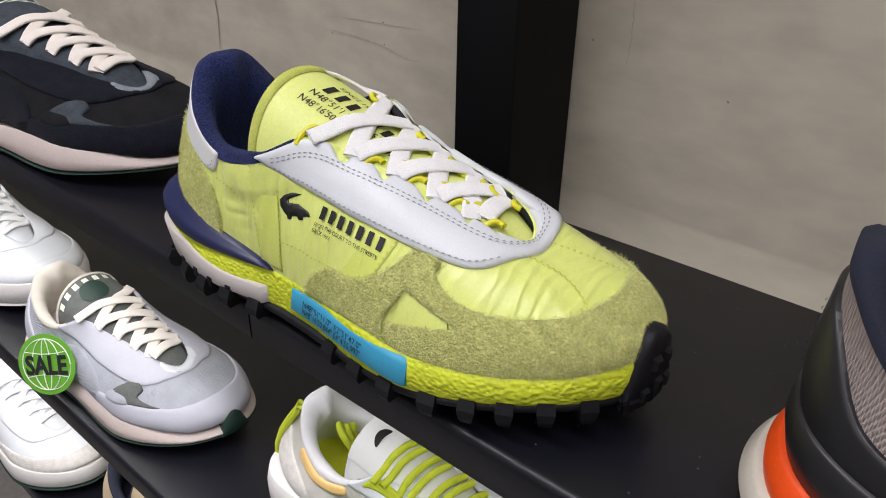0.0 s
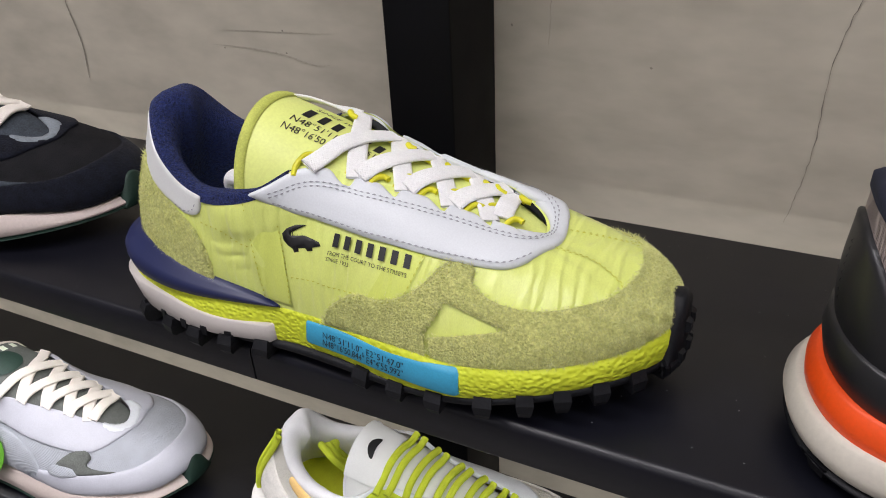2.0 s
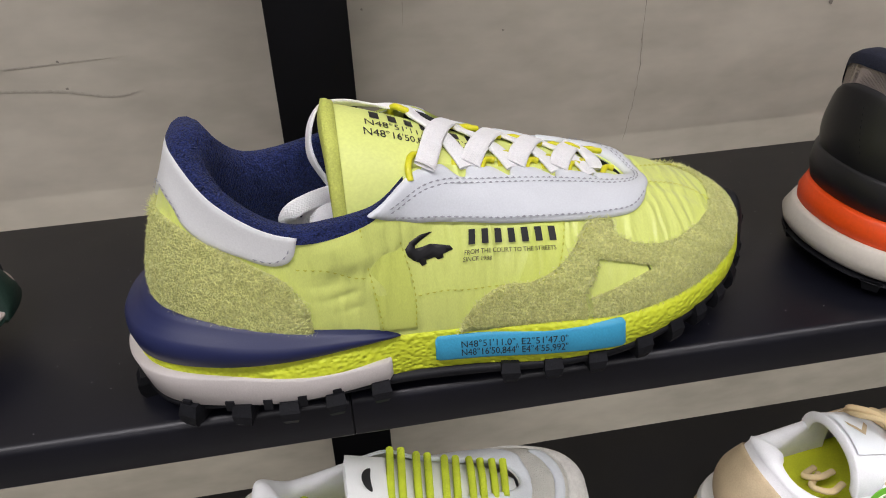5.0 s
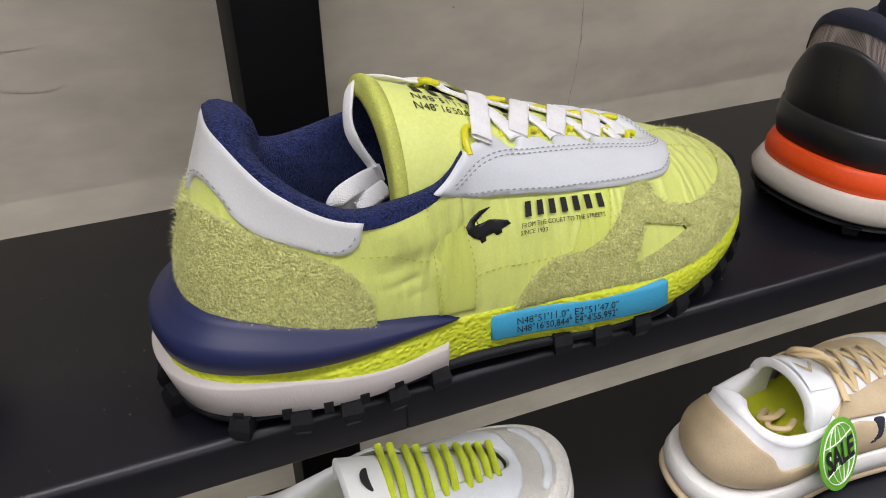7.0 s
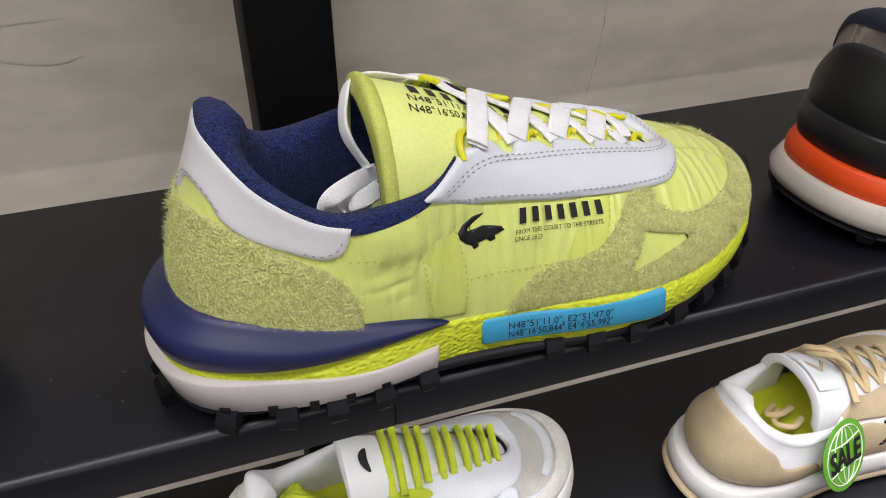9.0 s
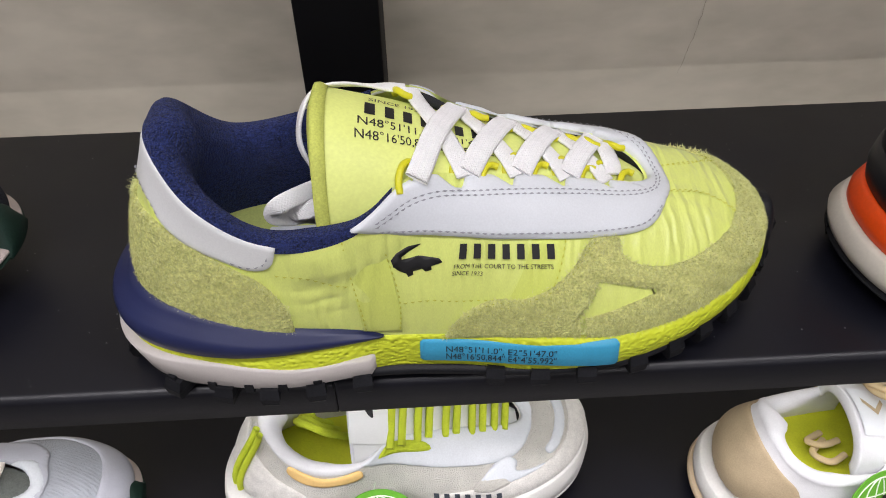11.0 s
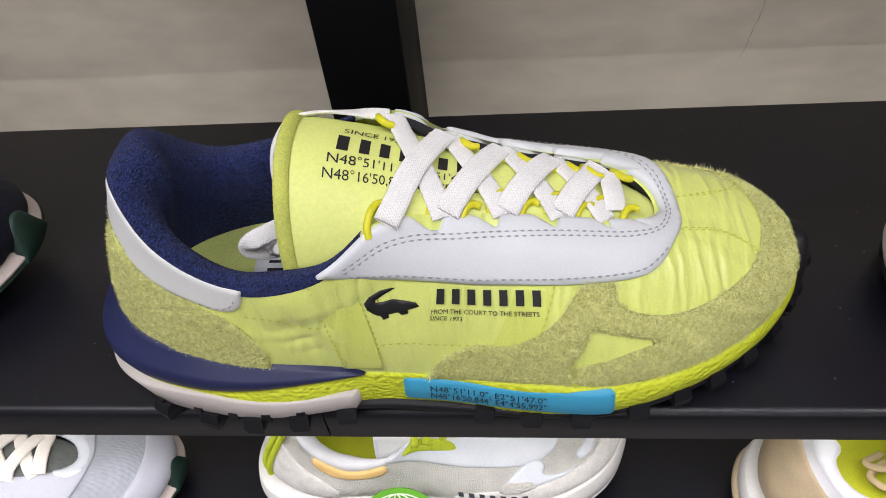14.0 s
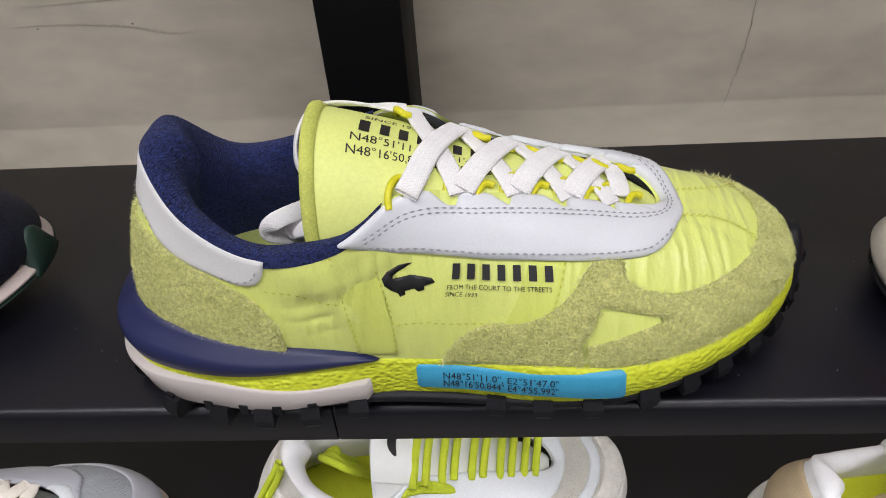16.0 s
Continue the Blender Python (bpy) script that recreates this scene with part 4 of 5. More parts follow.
G_TONGUE = [(r[0], r[1] - .05, r[2], r[3] - .05, r[4], r[5] - .05, r[6]) for r in TONGUE]
G_NEAR = [(x, y - .05, z) for x, y, z in near]
G_FAR = [(x, y - .05, z) for x, y, z in far]
MUD_LOW = curve_pq([(5.3, .0), (5.6, .14), (6.2, .22), (6.8, .27), (7.4, .31), (8.0, .35), (8.6, .40), (9.2, .46), (9.8, .50), (10.3, .50), (10.9, .46), (11.5, .40), (12.2, .34), (13.2, .28), (14.2, .18), (14.7, .0)], 90) + [(p, 0.0) for p in np.arange(14.4, 5.4, -.3)]
STAY = curve_pq([(4.02, 1.0), (4.4, .80), (5.0, .62), (5.8, .55), (6.8, .54), (7.6, .56), (8.2, .66), (8.8, .79), (9.6, .88), (10.3, .88), (11.0, .83), (11.6, .70), (12.4, .58), (13.5, .55), (14.6, .60), (15.4, .80), (16.0, 1.0)], 100) + [(p, .985) for p in np.arange(15.8, 4.2, -.2)]
THROAT = curve_pq([(8.5, .995), (8.35, .93), (8.6, .86), (9.0, .865), (9.6, .90), (10.2, .905), (10.8, .89), (11.3, .87), (11.6, .90), (11.6, .995)], 60) + [(p, .995) for p in np.arange(11.5, 8.5, -.3)]
HEEL = curve_pq([(-3.1, .0), (-3.05, .3), (-2.6, .52), (-1.8, .62), (-.9, .70), (0, .74), (.9, .70), (1.8, .62), (2.6, .52), (3.05, .3), (3.1, .0)], 70) + [(p, 0.0) for p in np.arange(2.8, -3.0, -.3)]
ACCENT = curve_pq([(6.55, .22), (6.7, .34), (7.0, .46), (7.35, .56), (7.6, .60), (7.75, .52), (7.6, .42), (7.9, .38), (8.3, .37), (7.9, .33), (7.4, .30), (7.0, .25)], 60, True)
PORT = curve_pq([(6.5, .24), (6.6, .33), (6.9, .385), (7.25, .37), (7.35, .30), (7.1, .25), (6.8, .225)], 40, True)
QUARTER = curve_pq([(3.5, .0), (3.55, .4), (3.9, .62), (4.6, .60), (5.4, .50), (6.0, .36), (6.1, .14), (5.8, .0)], 50) + [(p, 0.0) for p in np.arange(5.6, 3.6, -.3)]


def sole_layer(name, last, parent, material, o0, o1, z0, z1, label="", lo=.004, toe=.010, heel=.006, bulge=.0015, wave=0.0, ps=None, flare_by=0.0, thin=0.0):
    """One moulded layer of a sole: from o0, z0 at its foot to o1, z1 at its top; z counts from the tread."""
    whole = ps is None
    k = 1.0 if whole else np.clip(1 - np.abs(np.linspace(-1, 1, len(ps))) ** 2.2, .03, 1) ** .6
    ps = np.linspace(0, last.n, 150, endpoint=False) if whole else ps

    def prof(p, x):
        b = sole_z(x, lo, toe, heel)
        f = flare_by * smooth(.09, .142, -np.asarray(x))
        w = wave * np.sin(np.asarray(x) * 48) - thin * smooth(.085, .14, x)
        a, c = b + z0, b + z0 + np.maximum(b * .55 + z1 + w - b - z0, .002) * k
        return [(-.010, a), (o0 - .001 + f, a), (o0 + f, a + .0012), ((o0 + o1) / 2 + bulge + f, (a + c) / 2), (o1 + f, c - .0012), (o1 - .001 + f, c), (-.010, c)]
    return rim_loft(name, last, ps, prof, material, parent, label, closed=whole, caps=not whole)


def lace_up(last, parent, material, rope=0.0, rows=5, width=.0080, lift=.0):
    """Criss-cross lacing over the tongue."""
    def run(a, b, h):
        a, b = np.array(a), np.array(b)
        pts = []
        for f in (0, .15, .38, .62, .85, 1):
            c = a * (1 - f) + b * f
            k = [np.interp(c[0], [r[0] for r in G_TONGUE], [r[i] for r in G_TONGUE]) for i in range(7)]
            e = np.clip((c[1] - k[3]) / ((k[3] - k[1]) if c[1] < k[3] else (k[5] - k[3])), -1, 1)
            z0 = k[2] if c[1] < k[3] else k[6]
            c[2] = max(c[2], z0 + (k[4] - z0) * (1 - e * e) ** .42 + h * min(1, 5 * f + .2, 5 * (1 - f) + .2)) + lift
            pts.append(c)
        pts = np.array(pts)
        if rope:
            tube("lace", pts, rope, material, parent, 22)
        else:
            up = np.array((.38, 0, 1)) + np.array([(0, p[1] * 16, 0) for p in spline(pts, 22)])
            ribbon("lace", pts, up, width, .0030, material, parent, 22)
    if rope:
        for i in range(5):
            for d, dy in ((.002, 0), (.0105, .002)):
                run(np.array(G_NEAR[i]) + (d + .004, -.007 + dy, -.004), np.array(G_FAR[i]) + (d + .010, .004 - dy, 0), .0030 + rope + .0012 * ((i + dy * 500) % 2))
        return
    for i in range(4):
        run(np.array(G_FAR[i]) + (0, .004, -.001), np.array(G_NEAR[i + 1]) + (0, -.005, -.002), .0020 + rope)
    for i in range(4):
        run(np.array(G_NEAR[i]) + (0, -.006, -.003), np.array(G_FAR[i + 1]) + (0, .004, 0), .0045 + rope * 1.4)
    run(np.array(G_NEAR[4]) + (.004, -.004, 0), np.array(G_FAR[4]) + (.004, .003, 0), .003 + rope)


def make_shoe(label, at, turn, scale, last, upper, lining, insole_m, tongue_m, group="shoes on the shelves", tall=1.0, tongue_x=0.0):
    ob = thing("running_shoe", at, label, "shoe", group, turn)
    ob.scale = (scale, scale, scale * tall)
    pp, qq = np.meshgrid(np.linspace(0, last.n, 130, endpoint=False), np.linspace(0, 1, 20), indexing="ij")
    loft("upper", last.at(pp, qq), upper, ob, closed=True)
    collar(last, 15.4 - last.n, 4.35, lining, ob, 1.1, label="padded collar and lining")
    insole(last, insole_m, ob)
    f = tongue_at([(r[0] + tongue_x * (1 - i / 5), *r[1:]) for i, r in enumerate(G_TONGUE)])
    ss, aa = np.meshgrid(np.linspace(0, 1, 26), np.linspace(-1, 1, 21), indexing="ij")
    tng = loft("tongue", f(ss, aa), tongue_m, ob)
    a = np.linspace(-1, 1, 40)
    loft("tongue_edge", np.stack([f(s, a, o) for s, o in ((.03, .0003), (.01, .0012), (-.0, .0), (.0, -.005), (.01, -.0075), (.03, -.0075))], 1), lining, tng)
    return ob, f, tng


def sale_tag(at, aim, roll, r=.030):
    """A round green card with a white globe and black letters, hung on a shoe."""
    ob = thing("sale_tag", at, "round green sale tag with a white globe hanging on a shoe", "tag", "sale tags")
    ob.matrix_basis = look(at, aim, roll) @ pose(0, 0, 0, 0, 180, 0)
    bm = bmesh.new()
    bmesh.ops.create_cone(bm, cap_ends=True, segments=56, radius1=r, radius2=r, depth=.0009)
    part("card", bm, tag_green, ob)
    w = .00045
    circ = lambda rx, ry, a0=0, a1=2 * np.pi, k=60: [(rx * math.cos(t), ry * math.sin(t), .0007) for t in np.linspace(a0, a1, k)]
    for rx in (.84, .48, .14):
        tube("globe_line", circ(r * rx, r * .84), w, tag_white, ob, 60, up=(0, 0, 1))
    for y, k in ((.42, .72), (-.42, .72)):
        tube("globe_line", [(-r * k, r * y, .0007), (-r * k * .5, r * y * .86, .0007), (0, r * y * .8, .0007), (r * k * .5, r * y * .86, .0007), (r * k, r * y, .0007)], w, tag_white, ob, 20, up=(0, 0, 1))
    lettering("lettering", "SALE", lambda u, v: np.stack([(u - .5) * r * 1.46, (v - .36) * r * .86, np.full_like(u, .0014)], 1), ink, ob, bold=.035)
    return ob


tag_green = mat("tag_green", (.13, .40, .03), .5, .05, 40, 600, 0)
tag_white = mat("tag_white", (.75, .82, .68), .5, .03, 40, 600, 0)
navy_suede = mat("navy_suede", (.0085, .010, .018), .95, .35, 150, 900, .7, .0012, sheen=.05, spec=.15)
black_mesh = mat("charcoal_mesh", (.022, .022, .026), .9, .3, 60, 2600, 1.0, .0012, relief="weave", spec=.2)
slate_pale = mat("pale_slate_suede", (.24, .27, .30), .8, .15, 120, 900, .4, .0006, spec=.2)
slate = mat("slate_suede", (.060, .072, .088), .9, .2, 120, 900, .5, .0008, spec=.2)
blush = mat("blush_foam", (.62, .53, .49), .6, .05, 30, 600, .2, .0005)
dark_green = mat("dark_green_rubber", (.012, .040, .028), .6, .15, 40, 700, .3, .0005)
cream_cloth = mat("cream_cloth", (.62, .58, .50), .9, .06, 90, 1200, .4, .0006, sheen=.2)
cream_lace = lace_mat("cream_lace", (.88, .82, .75))
pale_leather = mat("pale_grey_leather", (.47, .48, .54), .55, .05, 40, 1000, .25, .0005)
pale_mesh = mat("pale_grey_mesh", (.53, .56, .62), .8, .08, 60, 2600, .8, .0010, relief="weave")
silver = mat("pale_silver", (.66, .69, .73), .35, .05, 40, 800, .1, .0003)
grey_green = mat("grey_green_suede", (.125, .135, .125), .9, .15, 120, 900, .5, .0008)
bone_mesh = mat("bone_mesh", (.72, .70, .64), .8, .08, 60, 1500, 1.0, .0016, relief="pebble")
bone_suede = mat("bone_suede", (.68, .66, .62), .95, .10, 140, 900, .6, .0010, sheen=.2)
white_foam = mat("white_foam", (.72, .71, .68), .6, .04, 30, 600, .2, .0005)
lime_rope = mat("lime_rope", (.58, .68, .035), .8, .08, 120, 2000, .6, .0006, relief="weave")
lime_lining = mat("lime_lining", (.62, .66, .03), .85, .06, 60, 900, .3, .0005)
white_cloth = mat("white_cloth", (.72, .72, .74), .9, .05, 80, 1400, .4, .0005, sheen=.15)
tan = mat("tan_leather", (.47, .37, .235), .65, .08, 50, 900, .3, .0005)
tan_lace = lace_mat("tan_lace", (.62, .48, .28))
tan_foam = mat("tan_foam", (.60, .47, .31), .6, .05, 40, 600, .2, .0005)
orange_foam = mat("orange_foam", (.90, .085, .006), .5, .04, 30, 600, .1, .0004)
ivory_foam = mat("ivory_foam", (.60, .56, .48), .5, .04, 30, 600, .1, .0004)
black_mould = mat("black_moulded", (.016, .016, .018), .42, .1, 25, 1200, .1, .0003)
taupe_mesh = mat("taupe_mesh", (.40, .335, .31), .85, .10, 60, 2400, 1.0, .0010, relief="weave")
ink_navy = mat("navy_cloth", (.012, .015, .032), .9, .2, 120, 1200, .5, .0006)
apricot = mat("apricot_cloth", (.78, .52, .20), .8, .06, 60, 900, .3, .0005)

# navy runner beside the lime one
gl = generic_last(.001, 1.04, .90, .004, thin=.012)
navy, f, tng = make_shoe("black and navy suede running shoe with off-white laces and blush sole", (-.370, .062, 1.10), 7.5, 1.0, gl, black_mesh, cream_cloth, cream_cloth, slate, tall=.92)
sole_layer("outsole", gl, navy, dark_green, .0040, .0055, 0, .0045, toe=.012)
sole_layer("midsole", gl, navy, blush, .0058, .0022, .0042, .0265, "blush pink moulded midsole", thin=.012, wave=.0028, flare_by=.008)
patch("toe_mudguard", gl, MUD_LOW, .0018, navy_suede, navy, "navy black suede mudguard")
patch("heel_counter", gl, HEEL, .0018, navy_suede, navy, "navy black suede heel counter")
patch("eyestay", gl, STAY, .0022, navy_suede, navy, "navy black suede eyestay")
patch("quarter_panel", gl, QUARTER, .0018, navy_suede, navy)
patch("side_accent", gl, ACCENT, .0024, slate, navy, "slate grey suede accent")
patch("mesh_port", gl, PORT, .0029, black_mesh, navy)
patch("throat_strip", gl, THROAT, .0028, slate_pale, navy, "pale slate throat strip")
bump_ps = np.linspace(9.65, 10.5, 30)
sole_layer("toe_cap", gl, navy, dark_green, .0072, .0030, .001, .031, "dark green rubber toe cap", ps=bump_ps)
lace_up(gl, navy, cream_lace, width=.0098)
bars("brand_bar", 4, lambda u, v: f(.08 + u * .06, -.35 + v * .35 + u * .7, .0006), tag_white, tng)

# taupe and orange runner
ol = generic_last(.014, 1.10, .92, .003, -.021, .0)
orange, f, tng = make_shoe("taupe mesh running shoe with black heel and orange midsole band", (.350, .085, 1.10), 8, 1.04, ol, taupe_mesh, ink_navy, ink_navy, taupe_mesh)
sole_layer("outsole", ol, orange, rubber, .0050, .0065, 0, .0060, heel=.008, flare_by=.007)
sole_layer("midsole", ol, orange, ivory_foam, .0068, .0050, .0052, .0220, "ivory moulded midsole", flare_by=.0075, bulge=.0025)
sole_layer("midsole_band", ol, orange, orange_foam, .0052, .0030, .0180, .0345, "bright orange midsole band", flare_by=.004)
cupsole = sole_layer("heel_cup", ol, orange, black_mould, .0048, .0058, .0310, .0540, "black moulded heel cup", ps=np.linspace(-4.2, 4.2, 90), flare_by=.0)
shell = [(0, .84), (.5, .83), (1.0, .78), (1.35, .68), (1.55, .56), (1.75, .47), (2.2, .44), (2.9, .45), (3.6, .40), (4.3, .30), (4.6, .0)]
shell_line = curve_pq([(-p, q) for p, q in shell[:0:-1]] + shell, 90) + [(p, 0.0) for p in np.arange(4.3, -4.5, -.3)]
patch("heel_shell", ol, shell_line, .0022, black_mould, orange, "matt black moulded heel shell")
stitch("stitching", ol, [(.32, .28), (.22, .5), (.12, .76)], .0026, black_gauze, orange)
patch("eyestay", ol, STAY, .0020, black_mould, orange)
patch("toe_mudguard", ol, MUD_LOW, .0018, black_mould, orange)
lace_up(ol, orange, ink_navy, width=.0075)
for x in np.arange(-.135, .14, .021):
    for side in (True, False):
        p = p_of_x(x, side)
        c, o = ol.rim(np.array([p]), np.array([.0]), np.array([0.]))[0], ol.outward(np.array([p]))[0]
        t = np.cross((0, 0, 1), o)
        zb = float(sole_z(x, .004, .010, .008))
        fl = .006 * float(smooth(.09, .142, -x))
        v = [c * (1, 1, 0) + t * s * w / 2 + o * (d + fl) + np.array((0, 0, z)) for z, w, e in ((zb + .003, .010, .0078), (zb - .0035, .007, .0062)) for s, d in ((-1, -.008), (1, -.008), (1, e), (-1, e))]
        mesh_object("tread_lug", v, [(0, 1, 2, 3), (7, 6, 5, 4), (0, 1, 5, 4), (1, 2, 6, 5), (2, 3, 7, 6), (3, 0, 4, 7)], rubber, orange, flat=True)

# pale grey runner on the shelf below
LOW = .83
gr = generic_last(.002, 1.04, .95, .004, thin=.010)
grey, f, tng = make_shoe("pale lilac-grey leather and mesh running shoe with cream laces", (-.384, .068, LOW), 2.5, .978, gr, pale_mesh, cream_cloth, cream_cloth, grey_green, tall=.93)
sole_layer("outsole", gr, grey, dark_green, .0040, .0055, 0, .0045, toe=.012)
sole_layer("midsole", gr, grey, blush, .0058, .0022, .0042, .0265, "blush pink moulded midsole", thin=.012, wave=.0028, flare_by=.008)
patch("toe_mudguard", gr, MUD_LOW, .0018, pale_leather, grey, "pale grey leather mudguard")
patch("heel_counter", gr, HEEL, .0018, pale_leather, grey)
patch("eyestay", gr, STAY, .0022, pale_leather, grey)
patch("quarter_panel", gr, QUARTER, .0018, pale_mesh, grey)
patch("side_accent", gr, ACCENT, .0024, grey_green, grey, "grey-green suede accent")
patch("mesh_port", gr, PORT, .0029, pale_mesh, grey)
patch("throat_strip", gr, THROAT, .0028, silver, grey, "pale silver throat strip")
sole_layer("toe_cap", gr, grey, dark_green, .0072, .0030, .001, .031, "dark green rubber toe cap", ps=bump_ps)
lace_up(gr, grey, cream_lace, width=.0098)
oval_ring = [(math.cos(t), math.sin(t)) for t in np.linspace(0, 2 * np.pi, 40, endpoint=False)]
badge = np.array([f(.16 + .075 * c, -.05 + .26 * s, .0012) for c, s in oval_ring] + [f(.16, -.05, .0018)])
mesh_object("tongue_badge", badge, [(i, (i + 1) % 40, 40) for i in range(40)], dark_green, tng, "dark green oval badge")
bars("brand_bar", 7, lambda u, v: f(.05 + v * .06, -.75 + u * 1.4, .0008), tag_white, tng)
sale_tag((-.4165, .004, LOW + .0495), (-.4165 + .30, -.5, LOW + .0495 + .22), -8)

# white and lime runner below the lime shoe
wl = generic_last(.012, 1.0, .98, .005, .006)
white, f, tng = make_shoe("off-white mesh running shoe with lime rope laces", (-.031, .108, LOW), 0, .925, wl, bone_mesh, white_cloth, lime_lining, leather_warm, tongue_x=.012)
sole_layer("outsole", wl, white, white_foam, .0045, .0060, 0, .0060)
sole_layer("midsole", wl, white, white_foam, .0070, .0045, .0055, .038, "white moulded midsole", wave=.002, flare_by=.010)
patch("toe_mudguard", wl, MUD_LOW, .0018, bone_suede, white, "bone suede mudguard")
patch("heel_counter", wl, HEEL, .0018, bone_suede, white)
patch("eyestay", wl, STAY, .0020, silver, white, "pale silver eyestay")
patch("side_accent", wl, ACCENT, .0024, silver, white)
patch("mesh_port", wl, PORT, .0030, bone_mesh, white)
patch("toe_band", wl, curve_pq([(8.6, .44), (9.2, .50), (9.8, .55), (10.3, .55), (10.9, .51), (11.4, .45), (11.4, .56), (10.8, .64), (10.2, .66), (9.6, .65), (9.0, .59), (8.6, .53)], 60, True), .0016, silver, white)
patch("collar_panel", wl, curve_pq([(2.3, .93), (3.0, .86), (3.4, .86), (3.9, .90), (4.0, .74), (3.4, .68), (2.8, .70), (2.2, .80)], 40, True), .0024, apricot, white, "apricot collar panel")
patch("lace_guide", wl, curve_pq([(4.5, .88), (5.0, .78), (5.6, .74), (6.0, .76), (5.9, .86), (5.3, .92), (4.8, .96)], 40, True), .0034, lime_rope, white, "lime lace guide")
lace_up(wl, white, lime_rope, rope=.0030)
for k, dz in enumerate((0, .012, .02)):
    tube("lace", [(-.055 - k * .006, -.004 + k * .006, .072), (-.068 - k * .005, -.012 + k * .008, .092 - dz * .3), (-.082, -.008 + k * .008, .098 - dz * .4), (-.092, .002 + k * .003, .088 - dz * .5), (-.085, .008, .070)], .0030, lime_rope, white, 26)
for dp in (0, .22):
    tube("pull_loop", [wl.at(.9 + dp, q, .0032) for q in (.99, .85, .7, .55, .4, .25, .12)], .0026, lime_rope, white, 22)
uu, vv = np.meshgrid(np.linspace(.0, .21, 8), np.linspace(-.62, .40, 12), indexing="ij")
loft("tongue_label", f(uu, vv, .0016), leather_warm, tng, "white leather tongue label")
emb = np.array([f(.11 + .020 * c + .02 * s * s, -.12 + .17 * s, .0024) for c, s in oval_ring] + [f(.11, -.12, .0026)])
mesh_object("printed_emblem", emb, [(i, (i + 1) % 40, 40) for i in range(40)], ink, tng, "small black printed emblem")
bars("brand_bar", 7, on_last(wl, (5.5, .16), (7.1, .12), (5.52, .235), .0026), slate, white)
sale_tag((-.056, .038, LOW + .058), (-.056, -.5, LOW + .058 + .33), -6, .028)
tube("nylon_loop", [(-.03, -.040, .070), (-.034, -.048, .060), (-.036, -.055, .052)], .0004, tag_white, white, 10)

# tan and white sneaker below the orange one
tl = generic_last(.008, 1.02, .94, .003)
tanshoe, f, tng = make_shoe("tan and white leather running shoe with tan laces and lime insole", (.337, .088, LOW), 0, 1.0, tl, white_cloth, white_cloth, lime_lining, white_cloth, tall=.81)
sole_layer("outsole", tl, tanshoe, tan_foam, .0050, .0060, 0, .0110, flare_by=.008)
sole_layer("midsole", tl, tanshoe, white_foam, .0058, .0040, .0100, .0340, "white moulded midsole", flare_by=.006)
patch("toe_mudguard", tl, MUD_LOW, .0018, tan, tanshoe, "tan leather mudguard")
patch("heel_counter", tl, curve_pq([(-3.6, .0), (-3.4, .40), (-2.6, .46), (-2.2, .70), (-1.4, .80), (-.6, .84), (0, .84), (.6, .84), (1.4, .80), (2.2, .70), (2.6, .46), (3.4, .40), (3.6, .0)], 70) + [(p, 0.0) for p in np.arange(3.3, -3.5, -.3)], .0018, tan, tanshoe, "tan leather heel counter")
patch("quarter_panel", tl, QUARTER, .0018, tan, tanshoe)
patch("eyestay", tl, STAY, .0022, tan, tanshoe)
patch("side_mark", tl, curve_pq([(5.6, .50), (5.9, .50), (5.75, .40), (5.45, .24), (5.15, .18), (5.1, .20), (5.4, .32)], 40, True), .0026, ink_navy, tanshoe, "dark navy side stripe")
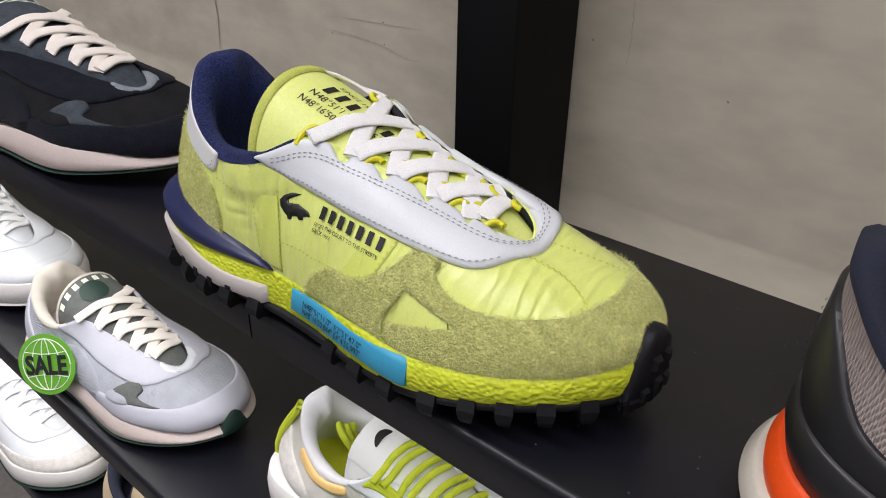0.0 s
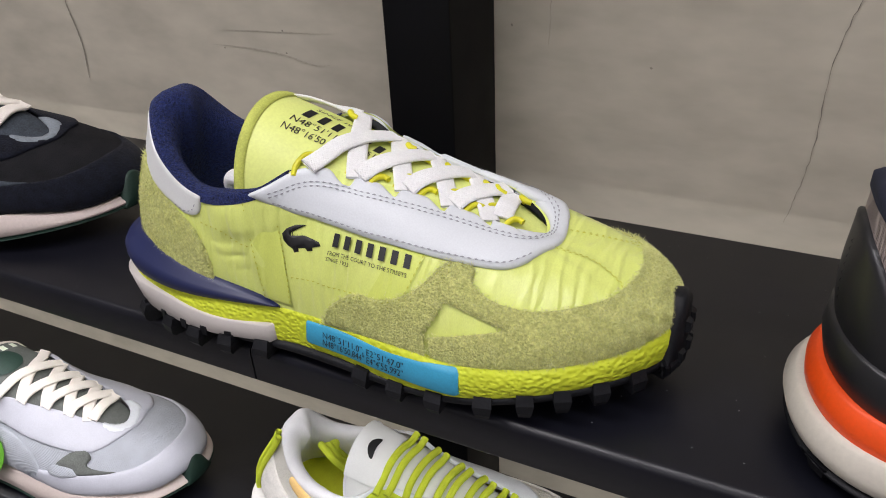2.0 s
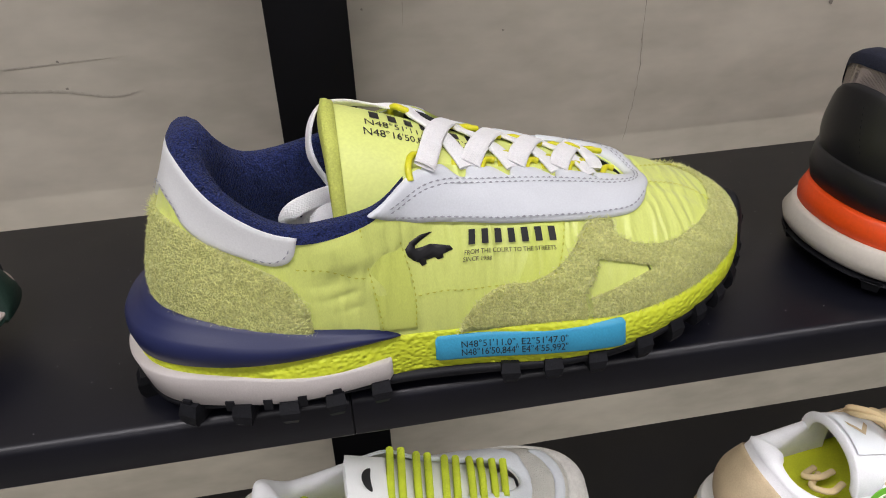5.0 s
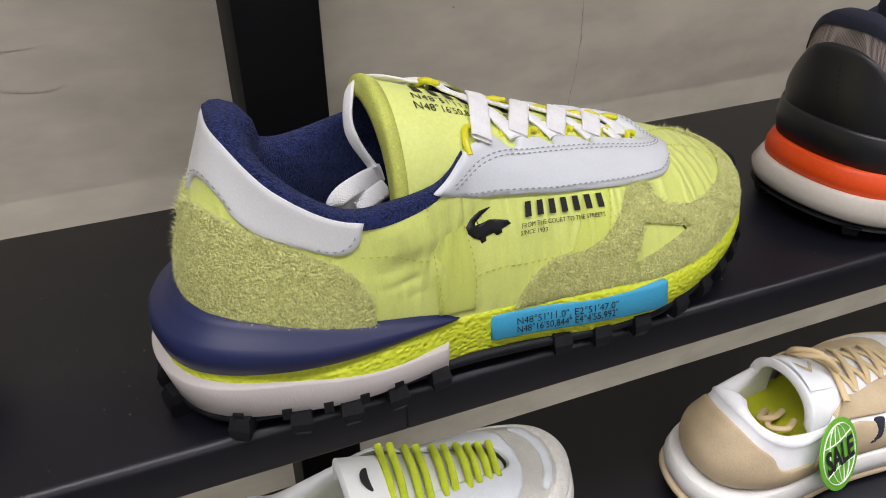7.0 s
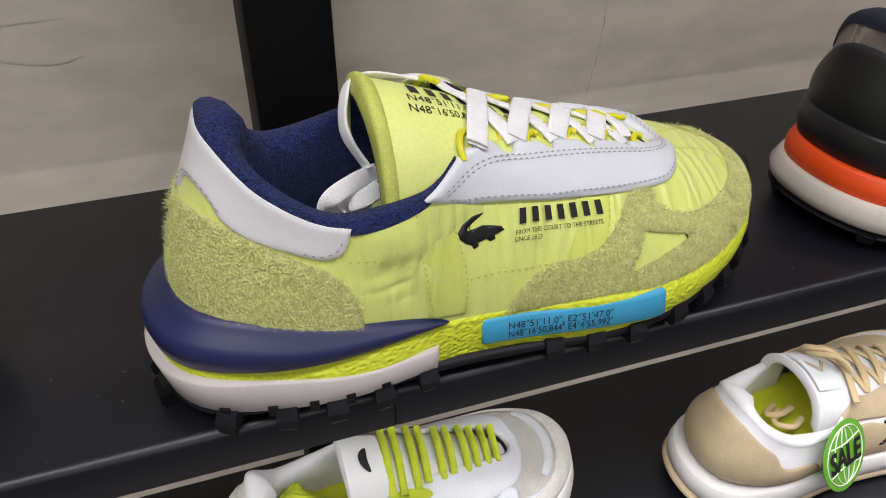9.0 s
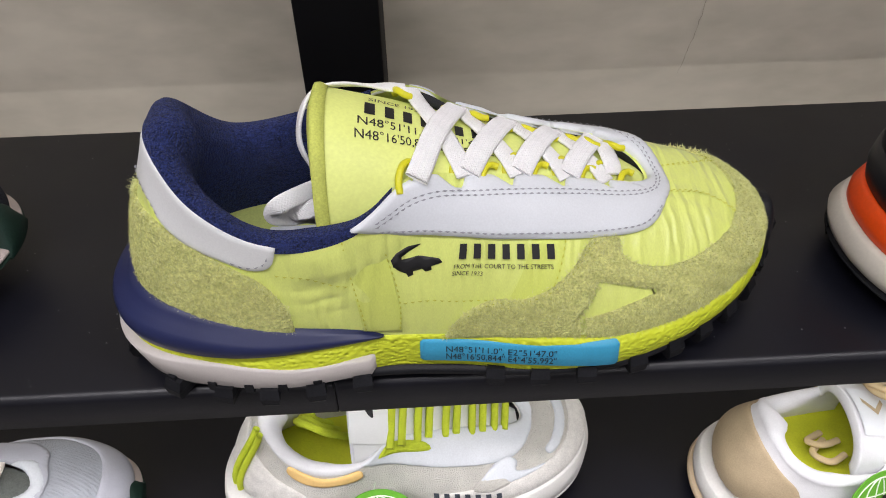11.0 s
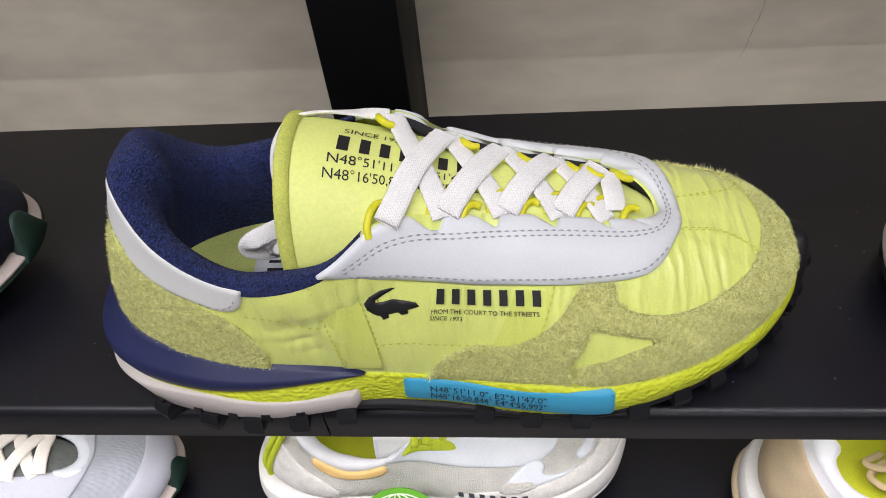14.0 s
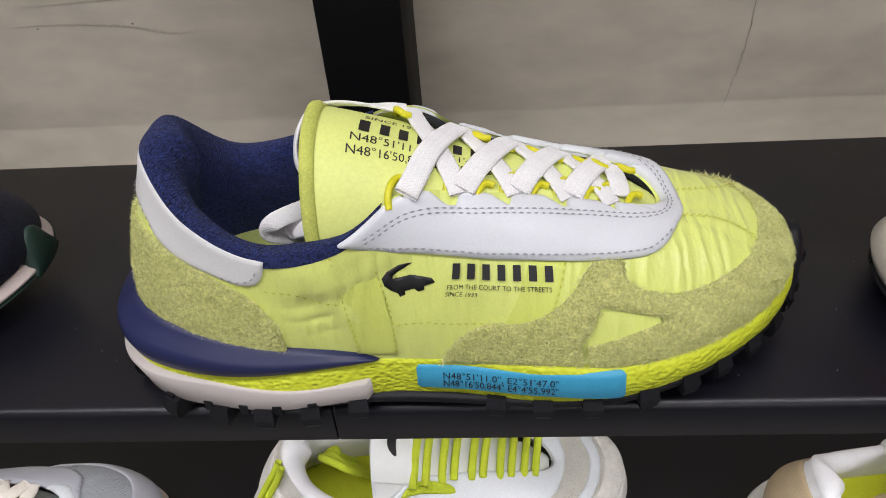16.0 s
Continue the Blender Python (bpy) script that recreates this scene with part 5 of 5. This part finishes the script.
lace_up(tl, tanshoe, tan_lace, width=.0065)
for k in range(2):
    tube("lace", [(-.052, -.014 + k * .012, .066), (-.066, -.020 + k * .014, .068), (-.074, -.010 + k * .010, .064), (-.060, .002 + k * .006, .060)], .0026, tan_lace, tanshoe, 24)
    tube("lace", [(-.030, .026, .105), (-.036, .016 - k * .008, .122), (-.026, .002 - k * .006, .126), (-.014, -.010, .110)], .0026, tan_lace, tanshoe, 24)
uu, vv = np.meshgrid(np.linspace(.04, .22, 6), np.linspace(-.40, .28, 8), indexing="ij")
loft("tongue_label", f(uu, vv, .0016), leather, tng, "white tongue label with a tan mark")
loft("label_mark", np.stack([f(np.linspace(.08, .18, 9), -.14 + .16 * np.abs(np.linspace(-1, 1, 9)) + d, .0024) for d in (0, .08)], 1), tan, tng)
sale_tag((.290, .034, LOW + .054), (.290 + .17, -.5, LOW + .054 + .26), 4, .028)

# white trainers at the far end and on the lowest shelf
cl = generic_last(.006, 1.04, .96, .002)
for at, low_m, lab in (((-.726, .078, LOW), white_foam, "plain white leather trainer with white laces"), ((-.716, .052, .56), bone_suede, "white leather trainer with a bone suede toe guard")):
    tr, f, tng = make_shoe(lab, at, 0, 1.0, cl, leather, white_cloth, white_cloth, leather)
    sole_layer("outsole", cl, tr, dark_green if low_m is bone_suede else white_foam, .0045, .0055, 0, .0050)
    sole_layer("midsole", cl, tr, white_foam, .0055, .0045, .0048, .034, "white rubber cupsole")
    patch("toe_mudguard", cl, MUD_LOW, .0018, low_m if low_m is bone_suede else leather, tr)
    patch("eyestay", cl, STAY, .0020, leather, tr)
    lace_up(cl, tr, lace_white, width=.0080)
tl2 = generic_last(.008, 1.02, .94, .003)
ts, f, tng = make_shoe("tan leather running shoe with dark lining on the lowest shelf", (-.372, .085, .56), 0, 1.0, tl2, tan, ink_navy, ink_navy, tan)
sole_layer("outsole", tl2, ts, tan_foam, .0050, .0060, 0, .0110)
sole_layer("midsole", tl2, ts, white_foam, .0058, .0040, .0100, .0340)
lace_up(tl2, ts, tan_lace)
